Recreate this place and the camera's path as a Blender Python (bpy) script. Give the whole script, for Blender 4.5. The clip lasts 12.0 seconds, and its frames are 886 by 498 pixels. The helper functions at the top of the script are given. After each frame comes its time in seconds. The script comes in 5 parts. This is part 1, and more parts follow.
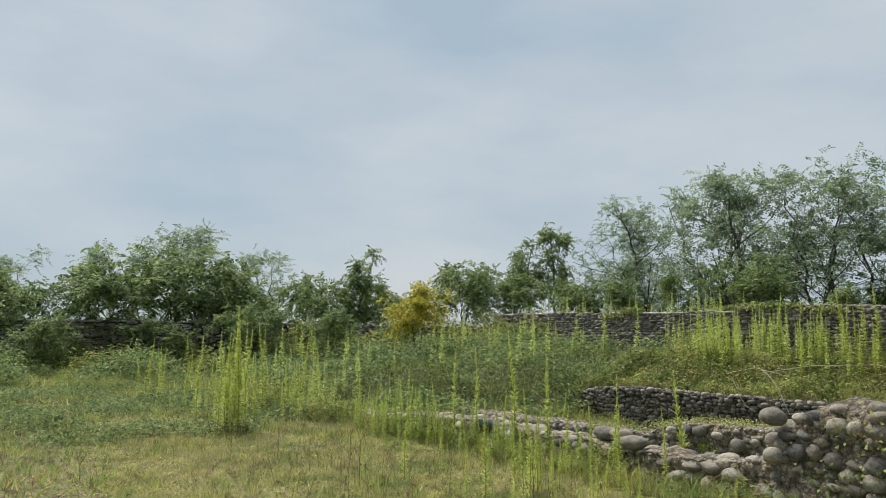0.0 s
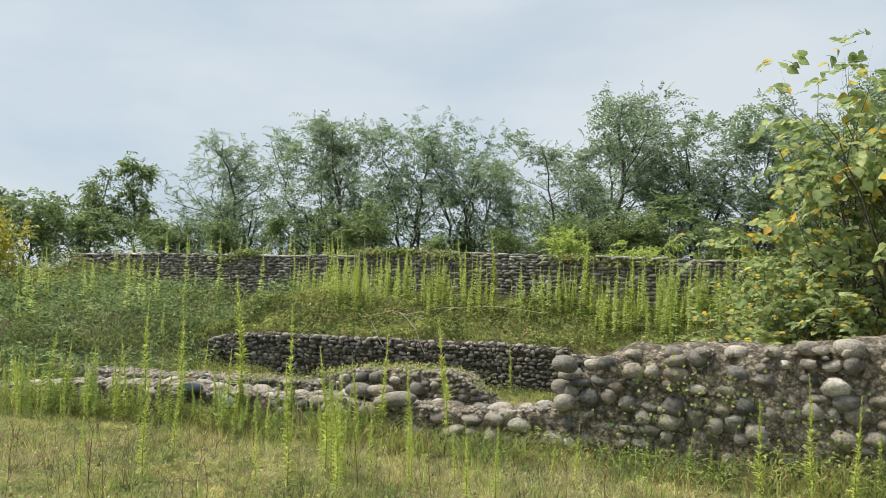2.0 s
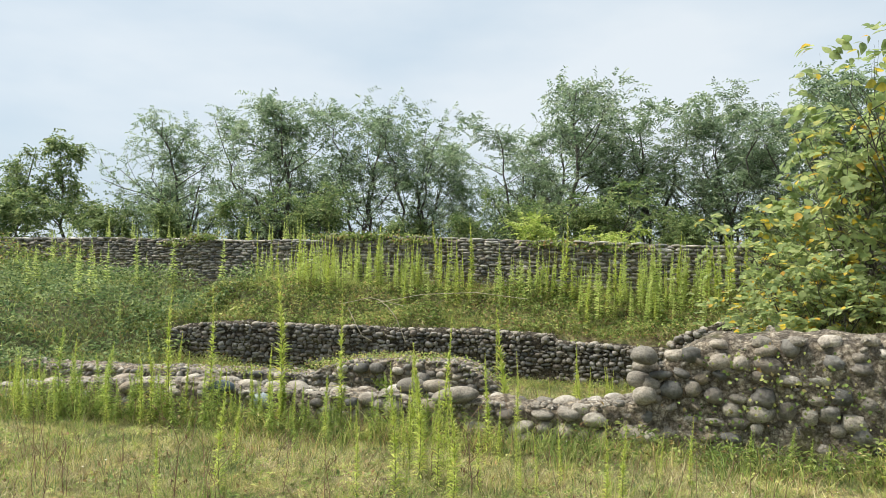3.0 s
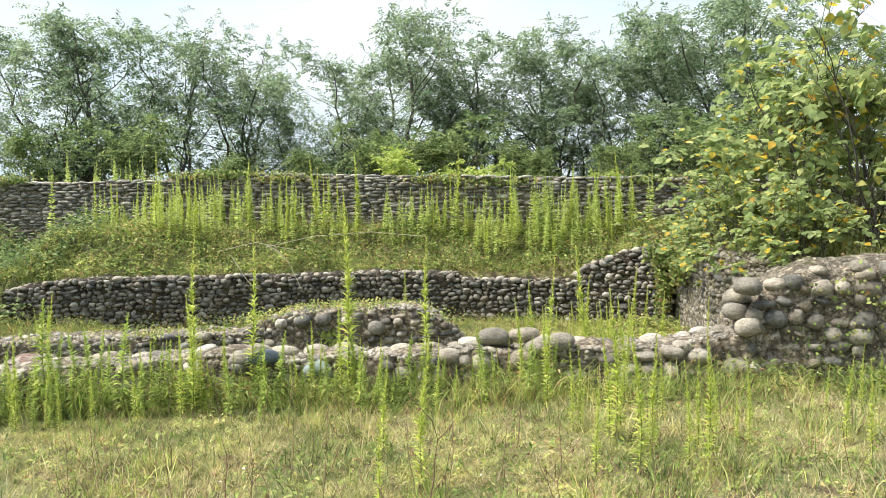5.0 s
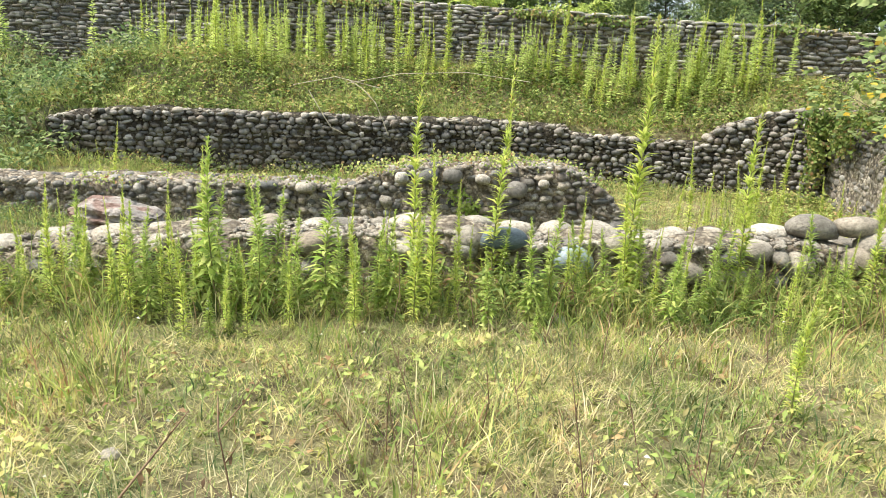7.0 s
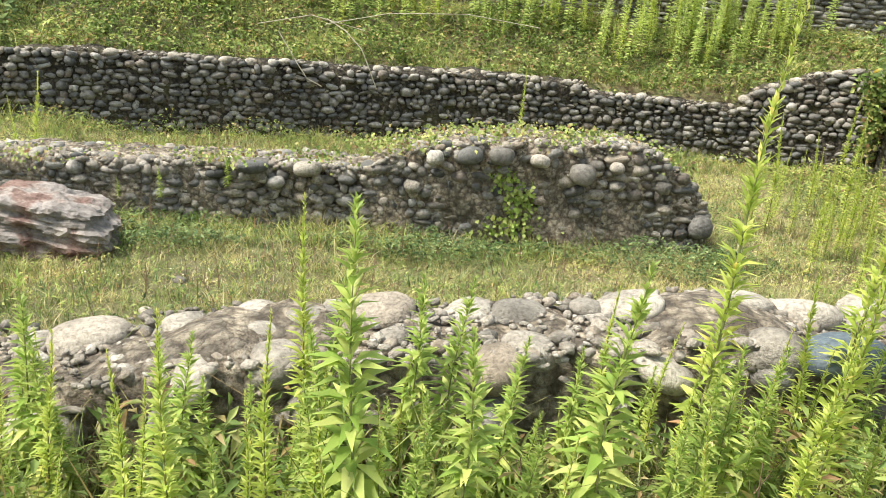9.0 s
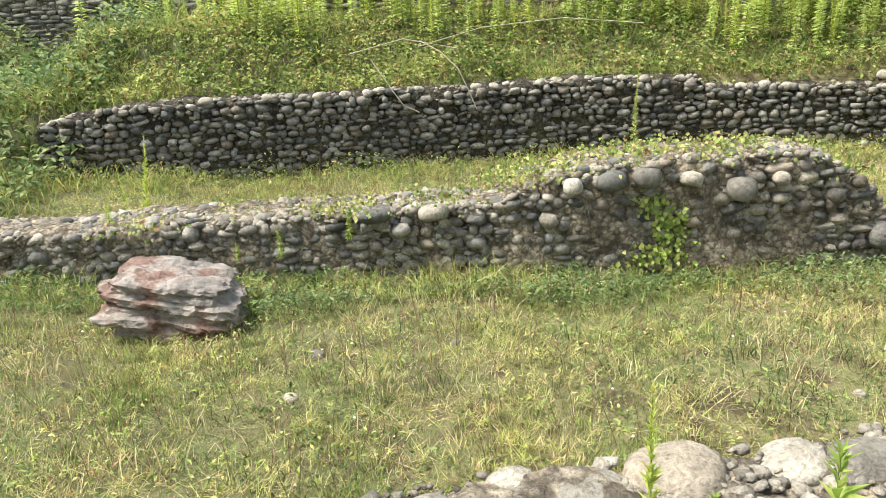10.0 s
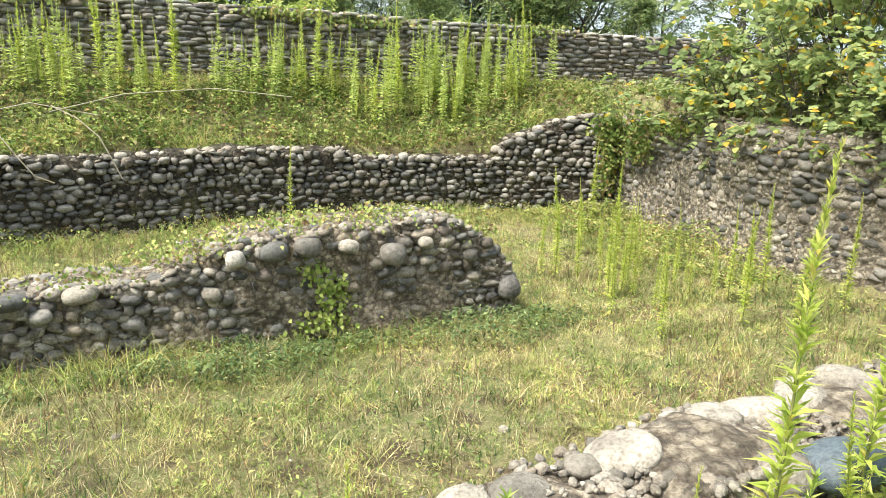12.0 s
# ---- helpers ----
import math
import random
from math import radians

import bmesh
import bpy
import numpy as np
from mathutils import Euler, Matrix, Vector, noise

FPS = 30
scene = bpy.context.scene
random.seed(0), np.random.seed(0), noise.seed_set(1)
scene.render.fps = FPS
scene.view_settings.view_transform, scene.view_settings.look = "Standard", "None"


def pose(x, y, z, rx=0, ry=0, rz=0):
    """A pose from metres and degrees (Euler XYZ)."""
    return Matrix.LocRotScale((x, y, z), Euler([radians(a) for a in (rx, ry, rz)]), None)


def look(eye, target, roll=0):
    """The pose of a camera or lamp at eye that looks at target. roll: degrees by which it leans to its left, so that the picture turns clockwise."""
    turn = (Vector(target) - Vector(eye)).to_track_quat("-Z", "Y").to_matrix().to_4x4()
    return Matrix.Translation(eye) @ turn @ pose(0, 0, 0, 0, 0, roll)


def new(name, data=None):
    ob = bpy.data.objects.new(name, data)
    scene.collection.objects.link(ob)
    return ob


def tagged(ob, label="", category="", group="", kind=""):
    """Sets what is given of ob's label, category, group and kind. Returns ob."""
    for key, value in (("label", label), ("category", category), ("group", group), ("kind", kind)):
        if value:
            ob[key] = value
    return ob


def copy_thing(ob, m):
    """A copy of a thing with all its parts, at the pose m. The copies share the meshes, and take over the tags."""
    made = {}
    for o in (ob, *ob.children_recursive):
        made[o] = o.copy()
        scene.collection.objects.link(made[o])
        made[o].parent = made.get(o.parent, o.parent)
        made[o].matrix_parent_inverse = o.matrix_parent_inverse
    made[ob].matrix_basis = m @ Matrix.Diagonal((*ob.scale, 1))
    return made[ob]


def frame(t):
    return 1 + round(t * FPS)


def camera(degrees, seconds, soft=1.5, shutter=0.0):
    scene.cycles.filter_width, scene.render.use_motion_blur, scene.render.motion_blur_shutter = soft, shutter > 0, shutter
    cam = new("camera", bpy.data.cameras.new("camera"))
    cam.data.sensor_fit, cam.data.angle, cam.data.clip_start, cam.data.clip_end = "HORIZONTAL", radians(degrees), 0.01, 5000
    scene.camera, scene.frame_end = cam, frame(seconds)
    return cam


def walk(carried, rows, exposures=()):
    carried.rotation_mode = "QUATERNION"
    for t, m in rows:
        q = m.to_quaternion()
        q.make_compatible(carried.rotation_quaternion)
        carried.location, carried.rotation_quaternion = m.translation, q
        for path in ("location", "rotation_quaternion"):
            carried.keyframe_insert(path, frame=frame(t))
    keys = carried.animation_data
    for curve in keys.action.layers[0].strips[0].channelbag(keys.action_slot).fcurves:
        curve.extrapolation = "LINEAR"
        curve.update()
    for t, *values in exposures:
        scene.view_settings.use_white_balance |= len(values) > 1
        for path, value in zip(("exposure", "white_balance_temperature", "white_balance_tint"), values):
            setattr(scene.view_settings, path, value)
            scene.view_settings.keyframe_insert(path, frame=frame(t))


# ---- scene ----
cam = camera(61.2, 12.0, 0.55)
PATH = [
    (0, (9.161, -1.342, 1.484), (7.384, -0.451, 1.703), 0.6),
    (0.5, (8.642, -1.461, 1.49), (7.055, -0.257, 1.668), 1.0),
    (1, (8.079, -1.663, 1.512), (6.682, -0.241, 1.671), 2.0),
    (1.5, (7.493, -1.874, 1.507), (6.332, -0.251, 1.638), 2.0),
    (2, (6.83, -1.993, 1.494), (5.842, -0.256, 1.575), 0.9),
    (2.5, (6.158, -2.173, 1.48), (5.261, -0.386, 1.537), 1.0),
    (2.7, (5.902, -2.185, 1.515), (5.042, -0.38, 1.567), 1.0),
    (4.3, (3.63, -2.133, 1.473), (3.164, -0.189, 1.426), -1.5),
    (4.5, (3.374, -2.136, 1.483), (2.979, -0.177, 1.411), -1.7),
    (5, (2.731, -2.039, 1.505), (2.523, -0.054, 1.379), -1.0),
    (5.5, (2.157, -1.744, 1.472), (1.98, 0.241, 1.297), -0.2),
    (6, (1.624, -1.391, 1.465), (1.397, 0.583, 1.234), 0.7),
    (6.5, (1.244, -0.96, 1.398), (1.003, 0.993, 1.038), 1.8),
    (6.7, (1.077, -0.762, 1.356), (0.848, 1.174, 0.911), 2.2),
    (8.3, (-0.06, 0.925, 1.243), (-0.101, 2.831, 0.639), 4.8),
    (8.5, (-0.195, 1.057, 1.281), (-0.205, 2.958, 0.659), 5.5),
    (9, (-0.476, 1.501, 1.259), (-0.46, 3.39, 0.602), 4.6),
    (9.5, (-0.757, 1.945, 1.303), (-0.882, 3.825, 0.631), 0.4),
    (10, (-1.003, 2.151, 1.37), (-1.194, 4.03, 0.713), -2.6),
    (10.5, (-1.11, 2.179, 1.404), (-1.204, 4.074, 0.772), -3.1),
    (11, (-1.086, 2.144, 1.423), (-0.946, 4.046, 0.82), -1.5),
    (11.5, (-1.063, 2.133, 1.423), (-0.65, 4.008, 0.866), 0.3),
    (12, (-1.054, 2.1, 1.44), (-0.358, 3.907, 0.939), 1.6),
]
EXPOSURES = [(0.0, -0.05), (1.5, 0.13), (2.5, 0.33), (4.5, 0.70), (6.5, 0.92), (9.0, 0.85), (12.0, 0.97)]
walk(cam, [(t, look(eye, target, roll)) for t, eye, target, roll in PATH], EXPOSURES)

# ---- world, sun and exposure ----
SUN_DIR = Vector((0.52, 0.10, -0.85)).normalized()
sun = new("sun", bpy.data.lights.new("sun", "SUN"))
sun.data.energy, sun.data.angle, sun.data.color = 5.0, radians(20), (1.0, 0.95, 0.86)
sun.rotation_euler = SUN_DIR.to_track_quat("-Z", "Y").to_euler()

world = bpy.data.worlds.new("overcast_sky")
scene.world = world
world.use_nodes = True
wn, wl = world.node_tree.nodes, world.node_tree.links
wn.clear()
w_out = wn.new("ShaderNodeOutputWorld")
w_bg = wn.new("ShaderNodeBackground")
w_sky = wn.new("ShaderNodeTexSky")
w_sky.sky_type, w_sky.sun_disc = "NISHITA", False
w_sky.sun_elevation = math.asin(-SUN_DIR.z)
w_sky.sun_rotation = math.atan2(-SUN_DIR.x, -SUN_DIR.y)
w_sky.air_density, w_sky.dust_density = 1.0, 2.0
w_co = wn.new("ShaderNodeTexCoord")
w_map = wn.new("ShaderNodeMapping")
w_map.inputs["Scale"].default_value = (1.0, 1.0, 3.0)
w_n1 = wn.new("ShaderNodeTexNoise")
w_n1.inputs["Scale"].default_value, w_n1.inputs["Detail"].default_value = 1.7, 5
w_ramp = wn.new("ShaderNodeValToRGB")
w_ramp.color_ramp.elements[0].position, w_ramp.color_ramp.elements[1].position = 0.36, 0.66
w_ramp.color_ramp.elements[0].color = (4.2, 5.3, 6.25, 1)
w_ramp.color_ramp.elements[1].color = (6.4, 6.9, 7.25, 1)
w_mix = wn.new("ShaderNodeMix")
w_mix.data_type = "RGBA"
w_mix.inputs["Factor"].default_value = 0.88
wl.new(w_co.outputs["Generated"], w_map.inputs["Vector"])
wl.new(w_map.outputs["Vector"], w_n1.inputs["Vector"])
wl.new(w_n1.outputs["Fac"], w_ramp.inputs["Fac"])
wl.new(w_sky.outputs["Color"], w_mix.inputs["A"])
wl.new(w_ramp.outputs["Color"], w_mix.inputs["B"])
wl.new(w_mix.outputs["Result"], w_bg.inputs["Color"])
w_bg.inputs["Strength"].default_value = 0.10
wl.new(w_bg.outputs["Background"], w_out.inputs["Surface"])

# ---- materials ----


def material(name):
    m = bpy.data.materials.new(name)
    m.use_nodes = True
    t = m.node_tree
    return m, t, t.nodes["Principled BSDF"]


def node(t, kind, **values):
    n = t.nodes.new("ShaderNode" + kind)
    for key, value in values.items():
        n.inputs[key.replace("_", " ")].default_value = value
    return n


def ramp(t, source, stops, interpolation="LINEAR"):
    r = t.nodes.new("ShaderNodeValToRGB")
    r.color_ramp.interpolation = interpolation
    e = r.color_ramp.elements
    while len(e) < len(stops):
        e.new(0.5)
    for one, (p, c) in zip(e, stops):
        one.position, one.color = p, (*c, 1)
    t.links.new(source, r.inputs["Fac"])
    return r.outputs["Color"]


def mix(t, kind, fac, a, b):
    n = t.nodes.new("ShaderNodeMix")
    n.data_type, n.blend_type = "RGBA", kind
    for key, value in (("Factor", fac), ("A", a), ("B", b)):
        if isinstance(value, (int, float)):
            n.inputs[key].default_value = value
        elif isinstance(value, tuple):
            n.inputs[key].default_value = (*value, 1)
        else:
            t.links.new(value, n.inputs[key])
    return n.outputs["Result"]


def noise_fac(t, scale, detail=4.0, where="Object", rough=0.55):
    co = t.nodes.new("ShaderNodeTexCoord")
    n = node(t, "TexNoise", Scale=scale, Detail=detail, Roughness=rough)
    t.links.new(co.outputs[where], n.inputs["Vector"])
    return n.outputs["Fac"]


def bump(t, bsdf, height, strength, distance):
    b = node(t, "Bump", Strength=abs(strength), Distance=distance)
    b.invert = strength < 0
    t.links.new(height, b.inputs["Height"])
    t.links.new(b.outputs["Normal"], bsdf.inputs["Normal"])


STONE_STOPS = ((0.0, (0.12, 0.125, 0.125)), (0.2, (0.24, 0.235, 0.215)), (0.4, (0.35, 0.325, 0.285)), (0.55, (0.20, 0.20, 0.195)),
               (0.72, (0.44, 0.42, 0.38)), (0.84, (0.27, 0.23, 0.19)), (1.0, (0.60, 0.58, 0.54)))


BOULDER_STOPS = ((0.0, (0.27, 0.25, 0.215)), (0.3, (0.42, 0.38, 0.32)), (0.6, (0.52, 0.48, 0.41)), (0.75, (0.37, 0.31, 0.24)), (1.0, (0.68, 0.645, 0.575)))


def stone_material(name, per_island, tone, near, stops=STONE_STOPS):
    m, t, b = material(name)
    if per_island:
        source = t.nodes.new("ShaderNodeNewGeometry").outputs["Random Per Island"]
        co = t.nodes.new("ShaderNodeTexCoord").outputs["Object"]
    else:
        info = t.nodes.new("ShaderNodeObjectInfo")
        source = info.outputs["Random"]
        co = t.nodes.new("ShaderNodeNewGeometry").outputs["Position"]
    col = ramp(t, source, [(p, tuple(v * tone for v in c)) for p, c in stops])
    big = node(t, "TexNoise", Scale=6.0, Detail=4.0, Roughness=0.6)
    fine = node(t, "TexNoise", Scale=60.0 if near else 30.0, Detail=5.0, Roughness=0.7)
    for n in (big, fine):
        t.links.new(co, n.inputs["Vector"])
    col = mix(t, "MULTIPLY", 0.75, col, ramp(t, big.outputs["Fac"], [(0.34, (0.36, 0.34, 0.31)), (0.6, (1.08, 1.06, 1.02))]))
    col = mix(t, "MULTIPLY", 0.8, col, ramp(t, fine.outputs["Fac"], [(0.32, (0.42, 0.40, 0.37)), (0.56, (1.1, 1.1, 1.1))]))
    t.links.new(col, b.inputs["Base Color"])
    b.inputs["Roughness"].default_value = 0.85
    bump(t, b, fine.outputs["Fac"], 0.9, 0.02)
    return m


MAT_STONE = stone_material("river_stone", False, 0.7, False)
MAT_BOULDER = stone_material("pale_boulder", False, 0.95, True, BOULDER_STOPS)
MAT_STONE_ROWS = stone_material("joined_cobbles", True, 0.8, False)
MAT_FLAT = stone_material("flat_stone_courses", True, 0.95, False)
# Raised tone paints skylight on the tops of the enclosure walls.
MAT_SKYLIT_TOP = stone_material("pale_coping_stones", True, 1.7, False)


def mortar_material(name, stops, moss):
    m, t, b = material(name)
    n1, n2 = noise_fac(t, 9.0, 6.0), noise_fac(t, 55.0, 6.0, rough=0.7)
    col = ramp(t, n2, stops)
    col = mix(t, "MULTIPLY", 0.85, col, ramp(t, n1, [(0.36, (0.55, 0.52, 0.48)), (0.56, (1.1, 1.08, 1.04))]))
    co = t.nodes.new("ShaderNodeTexCoord")
    cells = node(t, "TexVoronoi", Scale=21.0)
    warp = node(t, "TexNoise", Scale=14.0, Detail=5.0, Roughness=0.7)
    shift = t.nodes.new("ShaderNodeVectorMath")
    shift.operation = "MULTIPLY_ADD"
    shift.inputs[1].default_value = (0.07, 0.07, 0.07)
    t.links.new(co.outputs["Object"], warp.inputs["Vector"])
    t.links.new(warp.outputs["Color"], shift.inputs[0])
    t.links.new(co.outputs["Object"], shift.inputs[2])
    t.links.new(shift.outputs["Vector"], cells.inputs["Vector"])
    col = mix(t, "MULTIPLY", 0.8, col, ramp(t, cells.outputs["Distance"], [(0.22, (1.15, 1.12, 1.08)), (0.42, (0.92, 0.9, 0.86)), (0.62, (0.4, 0.36, 0.32))]))
    col = mix(t, "MULTIPLY", 0.75, col, ramp(t, cells.outputs["Color"], [(0.2, (0.5, 0.48, 0.46)), (0.55, (1.0, 0.97, 0.92)), (0.8, (1.3, 1.27, 1.2))]))
    if moss:
        n3 = noise_fac(t, 3.0, 5.0)
        f = ramp(t, n3, [(0.56, (0, 0, 0)), (0.66, (moss, moss, moss))])
        col = mix(t, "MIX", f, col, (0.11, 0.105, 0.03))
    t.links.new(col, b.inputs["Base Color"])
    b.inputs["Roughness"].default_value = 0.95
    height = t.nodes.new("ShaderNodeMath")
    height.operation = "SUBTRACT"
    t.links.new(n2, height.inputs[0])
    t.links.new(cells.outputs["Distance"], height.inputs[1])
    bump(t, b, height.outputs[0], 1.0, 0.05)
    return m


MAT_MORTAR = mortar_material("lime_mortar_rubble", [(0.3, (0.12, 0.10, 0.075)), (0.48, (0.36, 0.32, 0.26)), (0.66, (0.68, 0.65, 0.58))], 0.8)
MAT_MORTAR_TOP = mortar_material("weathered_mortar", [(0.3, (0.20, 0.165, 0.13)), (0.46, (0.43, 0.38, 0.31)), (0.7, (0.62, 0.57, 0.49))], 0.0)
MAT_MORTAR_PALE = mortar_material("pale_lime_mortar", [(0.3, (0.24, 0.21, 0.17)), (0.48, (0.46, 0.42, 0.36)), (0.7, (0.66, 0.63, 0.57))], 0.3)
MAT_MORTAR_DARK = mortar_material("dark_joint_mortar", [(0.3, (0.045, 0.04, 0.032)), (0.55, (0.13, 0.115, 0.09)), (0.75, (0.27, 0.25, 0.21))], 0.5)

MAT_CHIPS = stone_material("rubble_chips", True, 0.85, True, BOULDER_STOPS)

MAT_GROUND, gt, gb = material("dry_grassy_soil")
g_big, g_mid, g_fine = noise_fac(gt, 0.7, 5.0), noise_fac(gt, 4.0, 5.0), noise_fac(gt, 45.0, 6.0, rough=0.7)
g_col = ramp(gt, g_mid, [(0.36, (0.12, 0.08, 0.05)), (0.45, (0.25, 0.20, 0.11)), (0.53, (0.33, 0.29, 0.15)), (0.6, (0.19, 0.21, 0.08)), (0.68, (0.38, 0.33, 0.18))])
g_col = mix(gt, "MULTIPLY", 0.8, g_col, ramp(gt, g_fine, [(0.3, (0.5, 0.5, 0.5)), (0.65, (1.15, 1.15, 1.15))]))
g_col = mix(gt, "MULTIPLY", 0.6, g_col, ramp(gt, g_big, [(0.35, (0.65, 0.8, 0.55)), (0.65, (1.12, 1.06, 1.0))]))
g_xyz, g_map = gt.nodes.new("ShaderNodeSeparateXYZ"), gt.nodes.new("ShaderNodeMapRange")
gt.links.new(gt.nodes.new("ShaderNodeTexCoord").outputs["Object"], g_xyz.inputs[0])
g_map.inputs["From Min"].default_value, g_map.inputs["From Max"].default_value = 2.0, -6.0
g_map.inputs["To Max"].default_value = 0.85
gt.links.new(g_xyz.outputs["X"], g_map.inputs["Value"])
g_col = mix(gt, "MIX", g_map.outputs["Result"], g_col, mix(gt, "MULTIPLY", 0.8, (0.12, 0.125, 0.055), ramp(gt, g_fine, [(0.3, (0.5, 0.5, 0.5)), (0.65, (1.2, 1.2, 1.2))])))
gt.links.new(g_col, gb.inputs["Base Color"])
gb.inputs["Roughness"].default_value = 1.0
bump(gt, gb, g_fine, 0.9, 0.04)


def leaf_material(name, stops, translucent=0.35, rough=0.5, mottle=1.0):
    m, t, b = material(name)
    source = t.nodes.new("ShaderNodeNewGeometry").outputs["Random Per Island"]
    col = ramp(t, source, stops)
    patch = noise_fac(t, 1.6, 3.0)
    col = mix(t, "MULTIPLY", 0.6 * mottle, col, ramp(t, patch, [(0.38, (0.5, 0.62, 0.46)), (0.5, (0.95, 0.95, 0.9)), (0.62, (1.22, 1.12, 1.08))]))
    speck = noise_fac(t, 9.0, 4.0)
    col = mix(t, "MULTIPLY", 0.85 * mottle, col, ramp(t, speck, [(0.38, (0.36, 0.38, 0.32)), (0.5, (0.95, 0.94, 0.9)), (0.62, (1.3, 1.26, 1.2))]))
    t.links.new(col, b.inputs["Base Color"])
    b.inputs["Roughness"].default_value = rough
    b.inputs["Specular IOR Level"].default_value = 0.3
    tr = t.nodes.new("ShaderNodeBsdfTranslucent")
    t.links.new(col, tr.inputs["Color"])
    mx = t.nodes.new("ShaderNodeMixShader")
    mx.inputs[0].default_value = translucent
    t.links.new(b.outputs[0], mx.inputs[1])
    t.links.new(tr.outputs[0], mx.inputs[2])
    t.links.new(mx.outputs[0], t.nodes["Material Output"].inputs["Surface"])
    return m


MAT_GRASS = leaf_material("dry_grass", [(0.0, (0.48, 0.42, 0.21)), (0.3, (0.60, 0.56, 0.27)), (0.55, (0.47, 0.51, 0.18)), (0.8, (0.29, 0.39, 0.10)), (0.93, (0.38, 0.27, 0.15)), (1.0, (0.70, 0.65, 0.39))], 0.35, 0.7)
MAT_WEED = leaf_material("weeds", [(0.0, (0.21, 0.31, 0.08)), (0.4, (0.38, 0.46, 0.14)), (0.78, (0.55, 0.55, 0.22)), (0.93, (0.44, 0.30, 0.16)), (1.0, (0.26, 0.16, 0.09))], 0.4, 0.65)
MAT_WEED_DARK = leaf_material("bramble_leaves", [(0.0, (0.12, 0.19, 0.05)), (0.45, (0.27, 0.36, 0.10)), (0.8, (0.45, 0.49, 0.17)), (0.93, (0.34, 0.20, 0.10)), (1.0, (0.58, 0.52, 0.27))], 0.4, 0.6)
MAT_GOLDENROD = leaf_material("goldenrod_leaves", [(0.0, (0.38, 0.49, 0.09)), (0.5, (0.58, 0.66, 0.15)), (0.9, (0.73, 0.76, 0.23)), (1.0, (0.76, 0.62, 0.18))], 0.5, 0.5, 0.3)
MAT_STAND = leaf_material("far_goldenrod_leaves", [(0.0, (0.34, 0.46, 0.11)), (0.5, (0.54, 0.64, 0.20)), (1.0, (0.70, 0.75, 0.30))], 0.5, 0.5, 0.2)
MAT_GREEN_HERB = leaf_material("green_herb_leaves", [(0.0, (0.28, 0.41, 0.08)), (0.6, (0.47, 0.56, 0.15)), (1.0, (0.62, 0.65, 0.22))], 0.45, 0.5, 0.4)
# Distance haze is put into the colour: leaves made paler and bluer.
MAT_ROBINIA = leaf_material("hazed_robinia_leaves", [(0.0, (0.16, 0.25, 0.15)), (0.5, (0.29, 0.39, 0.25)), (1.0, (0.43, 0.52, 0.35))], 0.5, 0.6)
MAT_SHRUB = leaf_material("shrub_leaves", [(0.0, (0.10, 0.175, 0.075)), (0.5, (0.22, 0.305, 0.125)), (1.0, (0.37, 0.44, 0.20))], 0.45, 0.6)
MAT_YELLOW = leaf_material("yellowing_leaves", [(0.0, (0.30, 0.36, 0.07)), (0.4, (0.52, 0.50, 0.09)), (1.0, (0.74, 0.62, 0.09))], 0.4, 0.6)
MAT_BUSH = leaf_material("broad_leaves", [(0.0, (0.20, 0.28, 0.11)), (0.5, (0.36, 0.45, 0.19)), (0.84, (0.50, 0.57, 0.27)), (0.91, (0.58, 0.57, 0.18)), (0.95, (0.80, 0.60, 0.07)), (1.0, (0.62, 0.36, 0.08))], 0.55, 0.6, 0.5)
MAT_STRAW = leaf_material("bleached_straw", [(0.0, (0.46, 0.37, 0.20)), (0.5, (0.60, 0.53, 0.30)), (0.8, (0.72, 0.66, 0.42)), (1.0, (0.33, 0.22, 0.12))], 0.25, 0.7, 0.6)
MAT_DEAD_LEAF = leaf_material("shrivelled_leaves", [(0.0, (0.10, 0.06, 0.035)), (1.0, (0.24, 0.15, 0.08))], 0.2, 0.8)
MAT_FLOWER = leaf_material("white_flower_heads", [(0.0, (0.75, 0.75, 0.70)), (1.0, (0.80, 0.74, 0.60))], 0.2, 0.7)


def bark_material(name, a, c):
    m, t, b = material(name)
    n = noise_fac(t, 14.0, 6.0)
    t.links.new(ramp(t, n, [(0.3, a), (0.7, c)]), b.inputs["Base Color"])
    b.inputs["Roughness"].default_value = 0.9
    bump(t, b, n, 0.8, 0.03)
    return m


MAT_BARK = bark_material("grey_bark", (0.05, 0.045, 0.04), (0.14, 0.125, 0.105))
MAT_STEM = bark_material("green_stem", (0.16, 0.20, 0.06), (0.28, 0.26, 0.11))
MAT_DRY_STEM = bark_material("dry_stem", (0.13, 0.075, 0.045), (0.30, 0.20, 0.12))
MAT_VINE = bark_material("bleached_vine", (0.36, 0.31, 0.22), (0.58, 0.52, 0.40))

MAT_ROCK, rt, rb = material("red_conglomerate")
r1, r2, r3 = noise_fac(rt, 3.2, 6.0), noise_fac(rt, 26.0, 6.0, rough=0.7), noise_fac(rt, 8.0, 6.0)
r_col = ramp(rt, r1, [(0.34, (0.20, 0.105, 0.08)), (0.43, (0.29, 0.20, 0.165)), (0.5, (0.38, 0.335, 0.30)), (0.62, (0.27, 0.245, 0.225))])
r_col = mix(rt, "MULTIPLY", 0.8, r_col, ramp(rt, r2, [(0.3, (0.45, 0.42, 0.4)), (0.6, (1.1, 1.1, 1.1))]))
r_col = mix(rt, "MULTIPLY", 0.5, r_col, ramp(rt, r3, [(0.38, (0.5, 0.48, 0.46)), (0.6, (1.05, 1.05, 1.05))]))
rt.links.new(r_col, rb.inputs["Base Color"])
